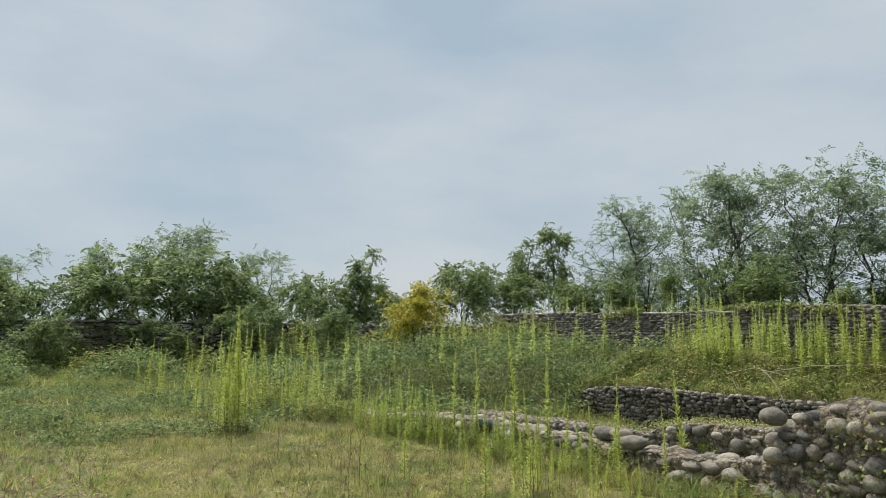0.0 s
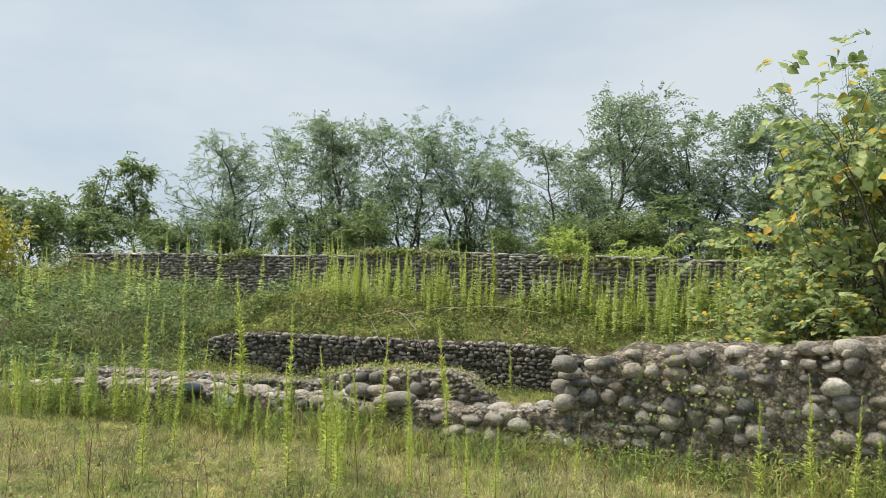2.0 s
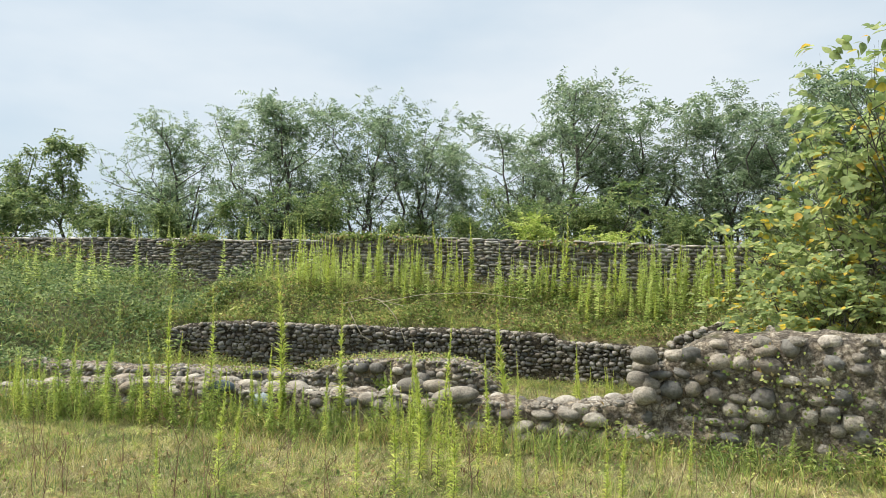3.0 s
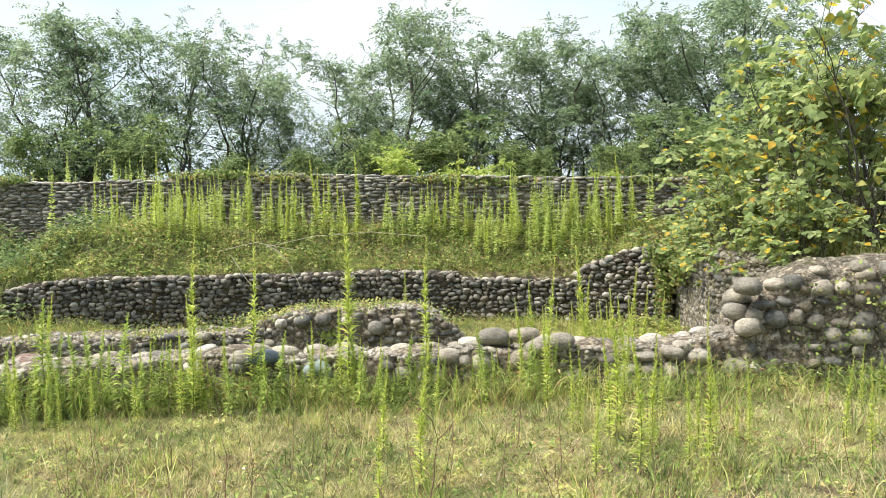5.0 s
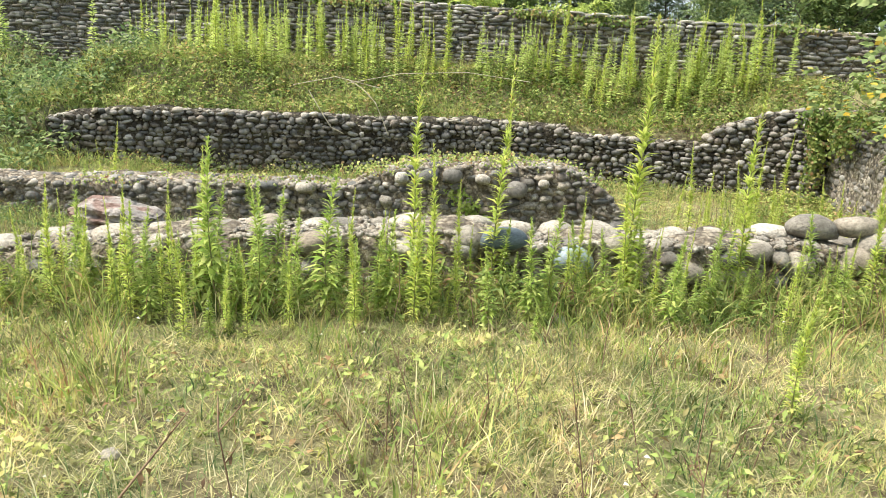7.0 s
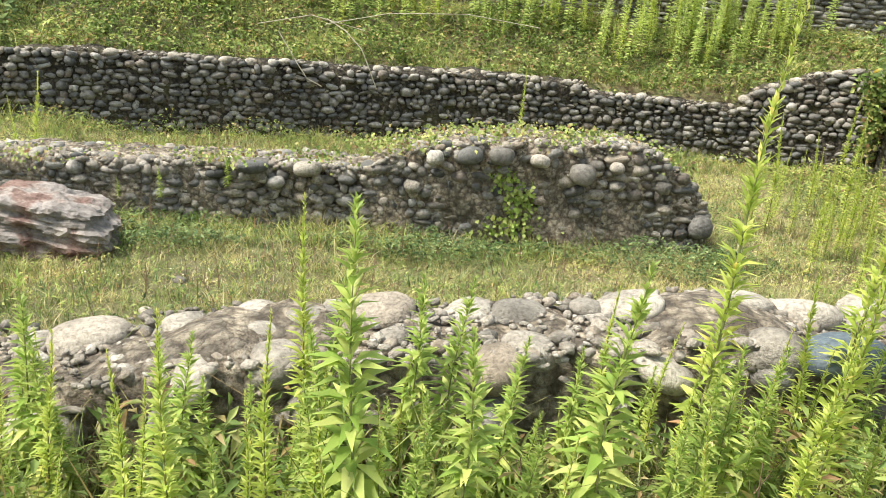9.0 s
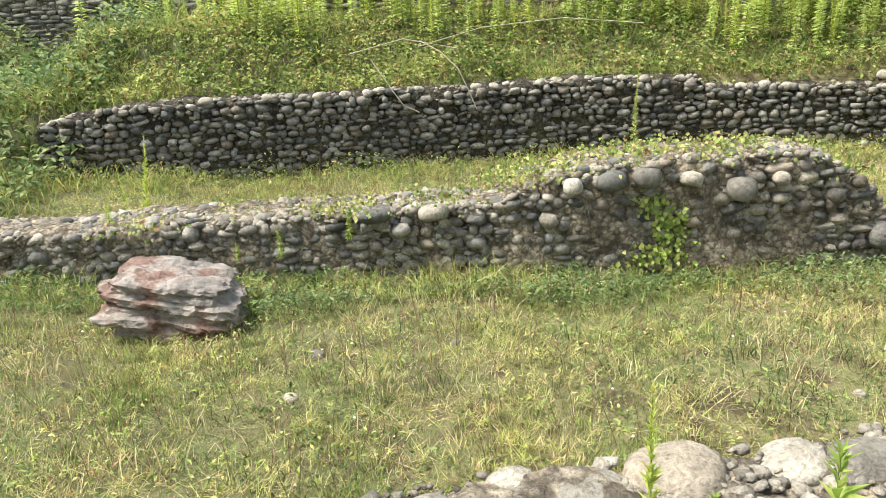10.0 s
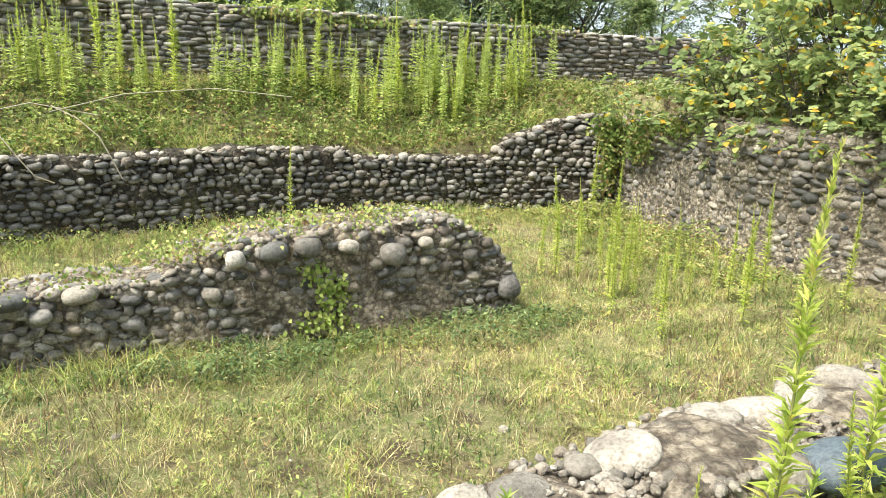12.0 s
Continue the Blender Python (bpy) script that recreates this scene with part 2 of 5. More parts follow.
rb.inputs["Roughness"].default_value = 0.9
bump(rt, rb, r2, 0.9, 0.03)

# ---- mesh helpers ----


def waves(p, freq, seed, octaves=4):
    """Smooth value noise of points p (n, 3), about -1 to 1."""
    r = np.random.RandomState(seed)
    p = np.asarray(p, float)
    total, amp = np.zeros(len(p)), 1.0
    for o in range(octaves):
        part_sum = np.zeros(len(p))
        for _ in range(5):
            k = r.normal(size=3)
            k /= np.linalg.norm(k)
            part_sum += np.sin(p @ k * freq * 6.28 * r.uniform(0.7, 1.3) + r.uniform(0, 6.28))
        total += amp * part_sum / 2.6
        freq, amp = freq * 2.1, amp * 0.5
    return total / 1.6


def mesh_of(name, verts, loops, sizes, mat, smooth=False):
    """A mesh from flat arrays: corner indices and the number of corners of each face."""
    me = bpy.data.meshes.new(name)
    verts, loops, sizes = np.asarray(verts, np.float32), np.asarray(loops, np.int32).ravel(), np.asarray(sizes, np.int32).ravel()
    me.vertices.add(len(verts))
    me.vertices.foreach_set("co", verts.ravel())
    me.loops.add(len(loops))
    me.loops.foreach_set("vertex_index", loops)
    me.polygons.add(len(sizes))
    me.polygons.foreach_set("loop_start", np.r_[0, np.cumsum(sizes)[:-1]].astype(np.int32))
    me.polygons.foreach_set("loop_total", sizes)
    if smooth:
        me.polygons.foreach_set("use_smooth", np.ones(len(sizes), bool))
    me.update(calc_edges=True)
    me.validate()
    me.materials.append(mat)
    return me


def unit(v):
    return v / np.maximum(np.linalg.norm(v, axis=-1, keepdims=True), 1e-9)


def blade_mesh(name, p, lean, height, width, mat, rng, fine=False):
    """Grass blades: five corners each, bent over along lean; fine ones are single slivers."""
    n = len(p)
    a = rng.uniform(0, 6.28, n)
    side = np.c_[np.cos(a), np.sin(a), np.zeros(n)] * (width / 2)[:, None]
    up = np.c_[np.zeros(n), np.zeros(n), height]
    mid = p + up * 0.55 + lean * 0.35
    tip = p + up * 0.92 + lean
    if fine:
        v = np.stack([p - side, p + side, tip], 1).reshape(-1, 3)
        return mesh_of(name, v, np.arange(n * 3), np.full(n, 3), mat)
    v = np.stack([p - side, p + side, mid + side * 0.8, mid - side * 0.8, tip], 1).reshape(-1, 3)
    i = np.arange(n)[:, None] * 5
    loops = (i + np.array([[0, 1, 2, 3, 3, 2, 4]])).ravel()
    return mesh_of(name, v, loops, np.tile([4, 3], n), mat)


def leaf_arrays(p, d, normal, length, width, fold=0.25, droop=0.15):
    """Lance-shaped leaves of four triangles from p along d."""
    n = len(p)
    s = unit(np.cross(d, normal))
    nn = unit(np.cross(s, d))
    l, w = length[:, None], width[:, None] / 2
    m = p + d * l * 0.45 + nn * l * 0.06
    tip = p + d * l - nn * l * droop
    lift = nn * w * fold
    v = np.stack([p, m + s * w + lift, tip, m - s * w + lift, m], 1).reshape(-1, 3)
    i = np.arange(n)[:, None] * 5
    loops = (i + np.array([[0, 1, 4, 1, 2, 4, 4, 2, 3, 0, 4, 3]])).ravel()
    return v, loops, np.full(n * 4, 3)


def broad_leaf_arrays(p, d, normal, length):
    """Broad pointed leaves with a folded midrib, ten triangles each."""
    n = len(p)
    s = unit(np.cross(d, normal))
    nn = unit(np.cross(s, d))
    l = length[:, None]
    out, rows = [p], ((0.12, 0.33), (0.40, 0.44), (0.72, 0.25))
    for f, w in rows:
        c = p + d * l * f - nn * l * 0.22 * f * f
        out += [c + s * l * w + nn * l * 0.10 * w, c, c - s * l * w + nn * l * 0.10 * w]
    out.append(p + d * l - nn * l * 0.26)
    v = np.stack(out, 1).reshape(-1, 3)
    i = np.arange(n)[:, None] * 11
    faces = [[0, 1, 2], [0, 2, 3], [1, 4, 5, 2], [2, 5, 6, 3], [4, 7, 8, 5], [5, 8, 9, 6], [7, 10, 8], [8, 10, 9]]
    loops = (i + np.array([sum(faces, [])])).ravel()
    return v, loops, np.tile([len(f) for f in faces], n)


def tubes_mesh(name, lines, mat, sides=5):
    """Tapered tubes: each line is a list of (point, radius)."""
    v, loops, sizes, base = [], [], [], 0
    for line in lines:
        pts = np.array([q for q, _ in line], float)
        rad = np.array([r for _, r in line], float)
        tan = unit(np.gradient(pts, axis=0))
        ref = np.where(np.abs(tan[:, 2:3]) > 0.9, np.array([[1.0, 0, 0]]), np.array([[0, 0, 1.0]]))
        a = unit(np.cross(tan, ref))
        b = np.cross(tan, a)
        for k in range(sides):
            t = 6.2832 * k / sides
            v.append(pts + (a * math.cos(t) + b * math.sin(t)) * rad[:, None])
        n = len(pts)
        for k in range(sides):
            k2 = (k + 1) % sides
            for j in range(n - 1):
                loops += [base + k * n + j, base + k2 * n + j, base + k2 * n + j + 1, base + k * n + j + 1]
                sizes.append(4)
        base += n * sides
    return mesh_of(name, np.concatenate(v), loops, sizes, mat, True)


def part(name, me, parent, label=""):
    ob = new(name, me)
    ob.parent = parent
    return tagged(ob, label) if label else ob


# ---- the lie of the land ----


def w1_front(x):
    return np.where(x < 4.5, 3.38 + 0.17 * x, 4.15 + 0.02 * (x - 4.5))


W3_X, W3_Y = (-6.7, -5.3, -2.2, -0.25, 1.5, 3.8, 4.8, 5.45), (10.6, 11.0, 11.9, 12.35, 12.5, 12.4, 12.15, 11.8)
W5_Y, W5_X = (4.4, 6.0, 7.4, 8.0, 9.0, 11.0, 11.8), (7.2, 6.6, 6.0, 5.67, 5.42, 5.62, 5.45)


def smooth(a, b, x):
    t = np.clip((x - a) / (b - a), 0, 1)
    return t * t * (3 - 2 * t)


def land(x, y):
    """The height of the ground."""
    x, y = np.asarray(x, float), np.asarray(y, float)
    shape = x.shape
    x, y = x.ravel(), y.ravel()
    q = np.c_[x, y, np.zeros(len(x))]
    near = 0.03 * waves(q, 0.35, 3)
    court = -0.87 + 0.05 * waves(q, 0.3, 4) + 0.22 * smooth(-3.4, -6.5, x) + 0.10 * smooth(4.5, 3.9, y)
    wild = np.interp(y, [3, 15], [0.0, 0.95]) + 0.10 * waves(q, 0.12, 5)
    w3 = np.interp(x, W3_X, W3_Y)
    terrace = 0.10 + 0.85 * smooth(0.2, 2.2, y - w3) + 0.05 * waves(q, 0.5, 6)
    east = 0.75 + 0.05 * waves(q, 0.4, 7) + 0.2 * smooth(8, 13, y)
    west = smooth(-6.3, -10.0, x)
    low = court * (1 - west) + wild * west
    t3 = smooth(0.10, 0.30, y - w3) * smooth(-8.5, -6.7, x)
    z = low * (1 - t3) + terrace * t3
    te = smooth(0.10, 0.30, x - np.interp(y, W5_Y, W5_X)) * smooth(4.3, 4.6, y) * smooth(12.6, 11.9, y)
    z = z * (1 - te) + east * te
    tn = 1 - smooth(0.12, 0.34, y - w1_front(x)) * np.where(x < -5.5, 1, 1)
    z = z * (1 - tn) + near * tn
    tb = smooth(14.75, 14.95, y)
    z = z * (1 - tb) + (1.35 + 0.08 * waves(q, 0.1, 8)) * tb
    return z.reshape(shape)


def axis(lo, hi, step):
    inner = list(np.arange(lo, hi, step))
    out, d, a, b = [], step, lo, hi
    left, right = [], []
    while b < 900:
        d *= 1.35
        a, b = a - d, b + d
        left.append(a)
        right.append(b)
    return np.array(left[::-1] + inner + right)


gx, gy = axis(-9.0, 9.0, 0.12), axis(-4.0, 15.3, 0.12)
X, Y = np.meshgrid(gx, gy)
Z = land(X, Y)
gv = np.stack([X, Y, Z], -1).reshape(-1, 3)
gi = np.arange(len(gx) * len(gy)).reshape(len(gy), len(gx))
gl = np.stack([gi[:-1, :-1], gi[:-1, 1:], gi[1:, 1:], gi[1:, :-1]], -1).reshape(-1, 4)
tagged(new("ground", mesh_of("ground", gv, gl, np.full(len(gl), 4), MAT_GROUND, True)),
       "dry grassy ground around a sunken stone ruin", "ground", kind="structure")

# ---- stone shapes ----


def stone_mesh(name, seed, rings, sides, mat, rough):
    """A unit cobble: a flattened, slightly boxy ball with worn dents."""
    r = np.random.RandomState(seed)
    power = r.uniform(2.1, 2.9)
    v = [(0, 0, -1)]
    for i in range(1, rings + 1):
        f = math.pi * i / (rings + 1) - math.pi / 2
        for k in range(sides):
            a = 6.2832 * (k + 0.5 * (i % 2)) / sides
            v.append((math.cos(f) * math.cos(a), math.cos(f) * math.sin(a), math.sin(f)))
    v.append((0, 0, 1))
    v = np.array(v)
    v = v / (np.abs(v) ** power).sum(1, keepdims=True) ** (1 / power)
    v = v * (1 + rough * waves(v + seed * 3.1, 0.28, seed, 3))[:, None]
    v[:, 0] *= 1 + 0.18 * r.uniform(-1, 1) * v[:, 2]
    loops, sizes = [], []
    for k in range(sides):
        k2 = (k + 1) % sides
        loops += [0, 1 + k2, 1 + k]
        sizes.append(3)
        for i in range(rings - 1):
            a, b = 1 + i * sides, 1 + (i + 1) * sides
            loops += [a + k, a + k2, b + k2, b + k]
            sizes.append(4)
        top = 1 + (rings - 1) * sides
        loops += [top + k, top + k2, len(v) - 1]
        sizes.append(3)
    return mesh_of(name, v, loops, sizes, mat, True)


COBBLES = [stone_mesh("stone", 20 + i, 3, 8, MAT_STONE, 0.24) for i in range(12)]
COBBLES_PALE = [stone_mesh("stone", 40 + i, 3, 8, MAT_BOULDER, 0.24) for i in range(8)]
BOULDERS = [stone_mesh("boulder", 60 + i, 9, 16, MAT_BOULDER, 0.13) for i in range(8)]
BOULDERS_GREY = [stone_mesh("boulder", 80 + i, 9, 16, MAT_STONE, 0.13) for i in range(4)]


def frame_of(p, along, out, size, tilt):
    """The pose of a stone at p: its width runs along the wall, its depth out of it."""
    a = Vector((along[0], along[1], 0)).normalized()
    o = Vector((out[0], out[1], 0)).normalized()
    m = Matrix(((a.x, o.x, 0, p[0]), (a.y, o.y, 0, p[1]), (0, 0, 1, p[2]), (0, 0, 0, 1)))
    return m @ Matrix.Rotation(tilt[0], 4, "Y") @ Matrix.Rotation(tilt[1], 4, "X") @ Matrix.Diagonal((size[0], size[1], size[2], 1))


def add_stone(name, me, m, parent):
    ob = new(name, me)
    ob.parent = parent
    ob.matrix_basis = m
    return ob


class Line:
    """A wall's front line in plan, walked by its length. side is the way in which the front looks."""

    def __init__(self, pts, flip=1):
        self.p = np.array(pts, float)
        self.s = np.r_[0, np.cumsum(np.linalg.norm(np.diff(self.p, axis=0), axis=1))]
        self.length, self.flip = self.s[-1], flip

    def at(self, s):
        return np.array([np.interp(s, self.s, self.p[:, 0]), np.interp(s, self.s, self.p[:, 1])])

    def along(self, s):
        d = self.at(min(s + 0.15, self.length)) - self.at(max(s - 0.15, 0))
        return d / np.linalg.norm(d)

    def out(self, s):
        a = self.along(s)
        return np.array([a[1], -a[0]]) * self.flip

    def s_of_x(self, x):
        return float(np.interp(x, self.p[:, 0], self.s))


def wall_core(name, line, thick, base, top, mat, step, rough, label, seed, batter=0.05):
    """The rubble core of a wall: a closed strip with uneven faces and a broken top."""
    ss = np.linspace(0, line.length, max(8, int(line.length / step)))
    nf, nt = max(4, int(1.0 / step / 1.6)), max(4, int(thick / step))
    cols, prof = [], []
    for f in np.linspace(0, 1, nf):
        prof.append(("f", f))
    for f in np.linspace(0, 1, nt + 1)[1:]:
        prof.append(("t", f))
    for f in np.linspace(1, 0, 4)[1:]:
        prof.append(("b", f))
    v, outv = [], []
    for s in ss:
        c, o, zt = line.at(s), line.out(s), top(s)
        e = min(1, min(s, line.length - s) / 0.12)
        for kind, f in prof:
            if kind == "f":
                q, z = c - o * batter * f, base + (zt - 0.04 - base) * f
            elif kind == "t":
                q, z = c - o * (batter + (thick - batter) * f), zt + (0.02 * math.sin(f * 3.14) if f < 1 else -0.03)
            else:
                q, z = c - o * thick, base + (zt - 0.04 - base) * f
            v.append((q[0], q[1], z))
            outv.append((o[0], o[1], 0.0) if kind == "f" else (0, 0, 1.0) if kind == "t" else (-o[0], -o[1], 0.0))
    v, outv = np.array(v), np.array(outv)
    v = v + outv * (rough * waves(v, 1.6, seed, 4))[:, None]
    n, m = len(ss), len(prof)
    i = np.arange(n * m).reshape(n, m)
    quads = np.stack([i[:-1, :-1], i[1:, :-1], i[1:, 1:], i[:-1, 1:]], -1).reshape(-1, 4)
    if line.flip < 0:
        quads = quads[:, ::-1]
    loops, sizes = list(quads.ravel()), [4] * len(quads)
    loops += list(i[0]) + list(i[-1][::-1])
    sizes += [m, m]
    return tagged(new(name, mesh_of(name, v, loops, sizes, mat, True)), label, "wall", kind="structure")


def courses(line, base, top, height, wide, seed, keep=0.93, s0=0.0, s1=None):
    """Where the stones of a wall's face lie: place, length and height of each, course by course."""
    r = np.random.RandomState(seed)
    spots, z = [], base
    s1 = line.length if s1 is None else s1
    while z < base + 3:
        h = height * r.uniform(0.8, 1.25)
        s, any_left = s0 + r.uniform(0, wide[0]), False
        while s < s1:
            w = wide[0] + (wide[1] - wide[0]) * r.rand() ** 1.4 * (1.5 if r.rand() < 0.12 else 1)
            c = s + w / 2
            if c < s1 and z + h * 0.75 < top(c):
                any_left = True
                if r.rand() < keep:
                    spots.append((c, z + h / 2 + r.uniform(-0.28, 0.28) * h, w, h * r.uniform(0.62, 1.2)))
            s += w * r.uniform(1.0, 1.14)
        z += h * 0.98
        if not any_left:
            break
    return spots


def face_stones(parent, line, spots, batter_of, seed, limit=300, proud=0.3, mid=None, kinds=None):
    """Sets the stones into the face; those past the limit become one joined mesh."""
    r = np.random.RandomState(seed)
    mid = line.length / 2 if mid is None else mid
    order = sorted(spots, key=lambda q: abs(q[0] - mid))
    rest = []
    for k, (s, z, w, h) in enumerate(order):
        p, a, o = line.at(s), line.along(s), line.out(s)
        d = min(w, h * 1.6) * r.uniform(0.8, 1.1)
        p = p - o * (batter_of(z) + d * (0.5 - proud) - 0.01 * r.uniform(-1, 1))
        m = frame_of((p[0], p[1], z), a, o, (w * 0.52, d * 0.5, h * r.uniform(0.42, 0.6)), (r.normal(0, 0.17), r.normal(0, 0.25)))
        me = (kinds or COBBLES)[r.randint(len(kinds or COBBLES))]
        if k < limit:
            add_stone("stone", me, m, parent)
        else:
            rest.append((me, m))
    if rest:
        join_stones("rubble_stones", rest, parent)


def join_stones(name, rest, parent, mat=None, rounded=True):
    v, loops, sizes, base = [], [], [], 0
    cache = {}
    for me, m in rest:
        if me.name not in cache:
            co = np.empty(len(me.vertices) * 3, np.float32)
            me.vertices.foreach_get("co", co)
            lo = np.empty(len(me.loops), np.int32)
            me.loops.foreach_get("vertex_index", lo)
            si = np.empty(len(me.polygons), np.int32)
            me.polygons.foreach_get("loop_total", si)
            cache[me.name] = (co.reshape(-1, 3), lo, si)
        co, lo, si = cache[me.name]
        mm = np.array(m)
        v.append(co @ mm[:3, :3].T + mm[:3, 3])
        loops.append(lo + base)
        sizes.append(si)
        base += len(co)
    me = mesh_of(name, np.concatenate(v), np.concatenate(loops), np.concatenate(sizes), mat or MAT_STONE_ROWS, rounded)
    ob = part(name, me, parent)
    return tagged(ob, kind="stuff")


# ---- walls ----
rng = np.random.RandomState(5)


def bumpy(height, seed, amount=0.04, freq=0.5):
    return lambda s: height(s) + amount * float(waves([[s, seed, 0]], freq, seed, 3)[0])


def chips(parent, line, top, base, count, size, seed, s0=0.0, s1=None, share_top=0.5, thick=0.45, proud=0.25):
    """Small broken stones set in the mortar of a wall's top and face, as one joined mesh."""
    r = np.random.RandomState(seed)
    rest, s1 = [], (line.length if s1 is None else s1)
    for _ in range(count):
        s = r.uniform(s0, s1)
        p, a, o = line.at(s), line.along(s), line.out(s)
        k = size[0] + (size[1] - size[0]) * r.rand() ** 2
        if r.rand() < share_top:
            q, z = p - o * r.uniform(0.02, thick), top(s) + 0.018 - k * (0.5 - proud)
        else:
            q, z = p - o * (0.03 + k * (0.5 - proud)), r.uniform(base, top(s))
        m = frame_of((q[0], q[1], z), a, o, (k * r.uniform(0.5, 0.8), k * r.uniform(0.4, 0.6), k * r.uniform(0.25, 0.5)), (r.normal(0, 0.4), r.normal(0, 0.4)))
        rest.append((CHIPS[r.randint(8)], m @ Matrix.Rotation(r.uniform(0, 3.14), 4, "Z")))
    join_stones("rubble_chips", rest, parent, MAT_CHIPS, False)


CHIPS = [stone_mesh("chip", 140 + i, 2, 6, MAT_CHIPS, 0.5) for i in range(8)]

# Front wall: low, broken, with pale boulders in its top.
L1 = Line([(-6.2, 2.33), (-3.0, 2.87), (4.6, 4.16)])
TOP1 = bumpy(lambda s: float(np.interp(L1.at(s)[0], [-6.2, -4.5, -2.5, -0.5, 2.0, 3.6, 4.6], [-0.10, -0.04, 0.11, 0.28, 0.32, 0.28, 0.34])), 11, 0.055, 0.8)
wall_front = wall_core("wall_front", L1, 0.45, -0.95, TOP1, MAT_MORTAR_TOP, 0.035, 0.04, "low broken rubble wall of river stones in pale mortar", 12)


def cap_row(parent, line, top, offset, gap, size, seed, meshes, sink=0.3, s0=0.0, s1=None, keep=1.0, flat=(0.5, 0.72)):
    """A row of rounded stones sitting in the top edge of a wall."""
    r = np.random.RandomState(seed)
    s, s1 = s0, (line.length if s1 is None else s1)
    while s < s1:
        w = r.uniform(*size)
        if r.rand() < keep:
            p, a, o = line.at(s), line.along(s), line.out(s)
            q = p - o * (offset + r.uniform(-0.04, 0.04))
            h = w * r.uniform(*flat)
            m = frame_of((q[0], q[1], top(s) + h * (0.5 - sink)), a, o, (w / 2, w * r.uniform(0.36, 0.5), h / 2), (r.normal(0, 0.12), r.normal(0, 0.12)))
            add_stone("boulder", meshes[r.randint(len(meshes))], m @ Matrix.Rotation(r.normal(0, 0.35), 4, "Z"), parent)
        s += w * r.uniform(1.0, 1.25) * gap


cap_row(wall_front, L1, TOP1, 0.37, 0.98, (0.12, 0.26), 31, BOULDERS, 0.5, s0=2.2, flat=(0.38, 0.55))
cap_row(wall_front, L1, TOP1, 0.10, 1.7, (0.08, 0.20), 32, BOULDERS + BOULDERS_GREY[:2], 0.64, s0=2.2, keep=0.65)
cap_row(wall_front, L1, TOP1, 0.23, 2.4, (0.07, 0.15), 33, BOULDERS, 0.66, s0=2.5, keep=0.6)
cap_row(wall_front, L1, TOP1, 0.2, 1.6, (0.12, 0.26), 34, BOULDERS, 0.4, s1=2.2)
for s, z, w, h in courses(L1, -0.05, lambda s: TOP1(s) + 0.02, 0.11, (0.10, 0.22), 35, 0.42, 1.5):
    p, a, o = L1.at(s), L1.along(s), L1.out(s)
    q = p - o * 0.06
    add_stone("boulder", (BOULDERS + BOULDERS_GREY)[rng.randint(12)], frame_of((q[0], q[1], z), a, o, (w * 0.5, 0.10, h * 0.52), (rng.normal(0, 0.2), rng.normal(0, 0.2))), wall_front)
chips(wall_front, L1, TOP1, -0.05, 4600, (0.012, 0.045), 51, s0=1.5, share_top=0.85)
# The named boulders of the front wall.
MAT_SLATE, st, sb = material("blue_grey_boulder")
st.links.new(ramp(st, noise_fac(st, 12.0, 6.0, "Object"), [(0.35, (0.20, 0.25, 0.28)), (0.65, (0.33, 0.38, 0.41))]), sb.inputs["Base Color"])
sb.inputs["Roughness"].default_value = 0.7
MAT_SLATE_DARK, st, sb = material("dark_slate_boulder")
st.links.new(ramp(st, noise_fac(st, 9.0, 6.0, "Object"), [(0.35, (0.055, 0.07, 0.085)), (0.65, (0.11, 0.14, 0.155))]), sb.inputs["Base Color"])
sb.inputs["Roughness"].default_value = 0.6
for (x, y, z), size, mat in (((1.13, 3.63, 0.21), (0.115, 0.09, 0.08), MAT_SLATE), ((0.74, 3.50, 0.33), (0.13, 0.10, 0.06), MAT_SLATE_DARK),
                             ((2.5, 4.02, 0.40), (0.15, 0.11, 0.075), MAT_BOULDER), ((2.74, 4.02, 0.41), (0.13, 0.10, 0.06), MAT_BOULDER),
                             ((2.93, 3.98, 0.35), (0.22, 0.12, 0.075), MAT_BOULDER), ((2.4, 3.84, 0.20), (0.09, 0.08, 0.085), MAT_BOULDER),
                             ((2.72, 3.88, 0.24), (0.11, 0.08, 0.085), MAT_BOULDER)):
    me = BOULDERS[rng.randint(8)].copy()
    me.materials[0] = mat
    add_stone("boulder", me, frame_of((x, y, z), (1, 0.17), (0.17, -1), size, (rng.normal(0, 0.15), 0.1)), wall_front)

# High block of the front wall.
LH = Line([(4.5, 4.16), (7.0, 4.2), (11.0, 4.35)])
TOPH = bumpy(lambda s: float(np.interp(s, [0, 0.1, 0.25, 0.5, 2.0, 4.5, 6.5], [0.42, 0.58, 0.76, 0.86, 1.02, 1.2, 1.2])), 15, 0.035)
wall_high = wall_core("wall_high", LH, 0.75, -0.9, TOPH, MAT_MORTAR, 0.05, 0.05, "tall stub of rubble wall with rounded stones and dry grass on top", 16)
face_stones(wall_high, LH, courses(LH, -0.05, TOPH, 0.125, (0.11, 0.21), 36, 0.66), lambda z: 0.04, 37, proud=0.34, kinds=COBBLES_PALE + COBBLES[:5])
cap_row(wall_high, LH, TOPH, 0.10, 1.5, (0.11, 0.22), 38, BOULDERS, 0.5, keep=0.8)
for k in range(7):
    add_stone("boulder", BOULDERS[k], frame_of((4.46 + 0.03 * k % 0.1, 4.2 + 0.11 * (k % 3), 0.12 + 0.11 * k), (1, 0), (0, -1), (0.11, 0.11, 0.075), (0.15 * (-1) ** k, 0.1)), wall_high)

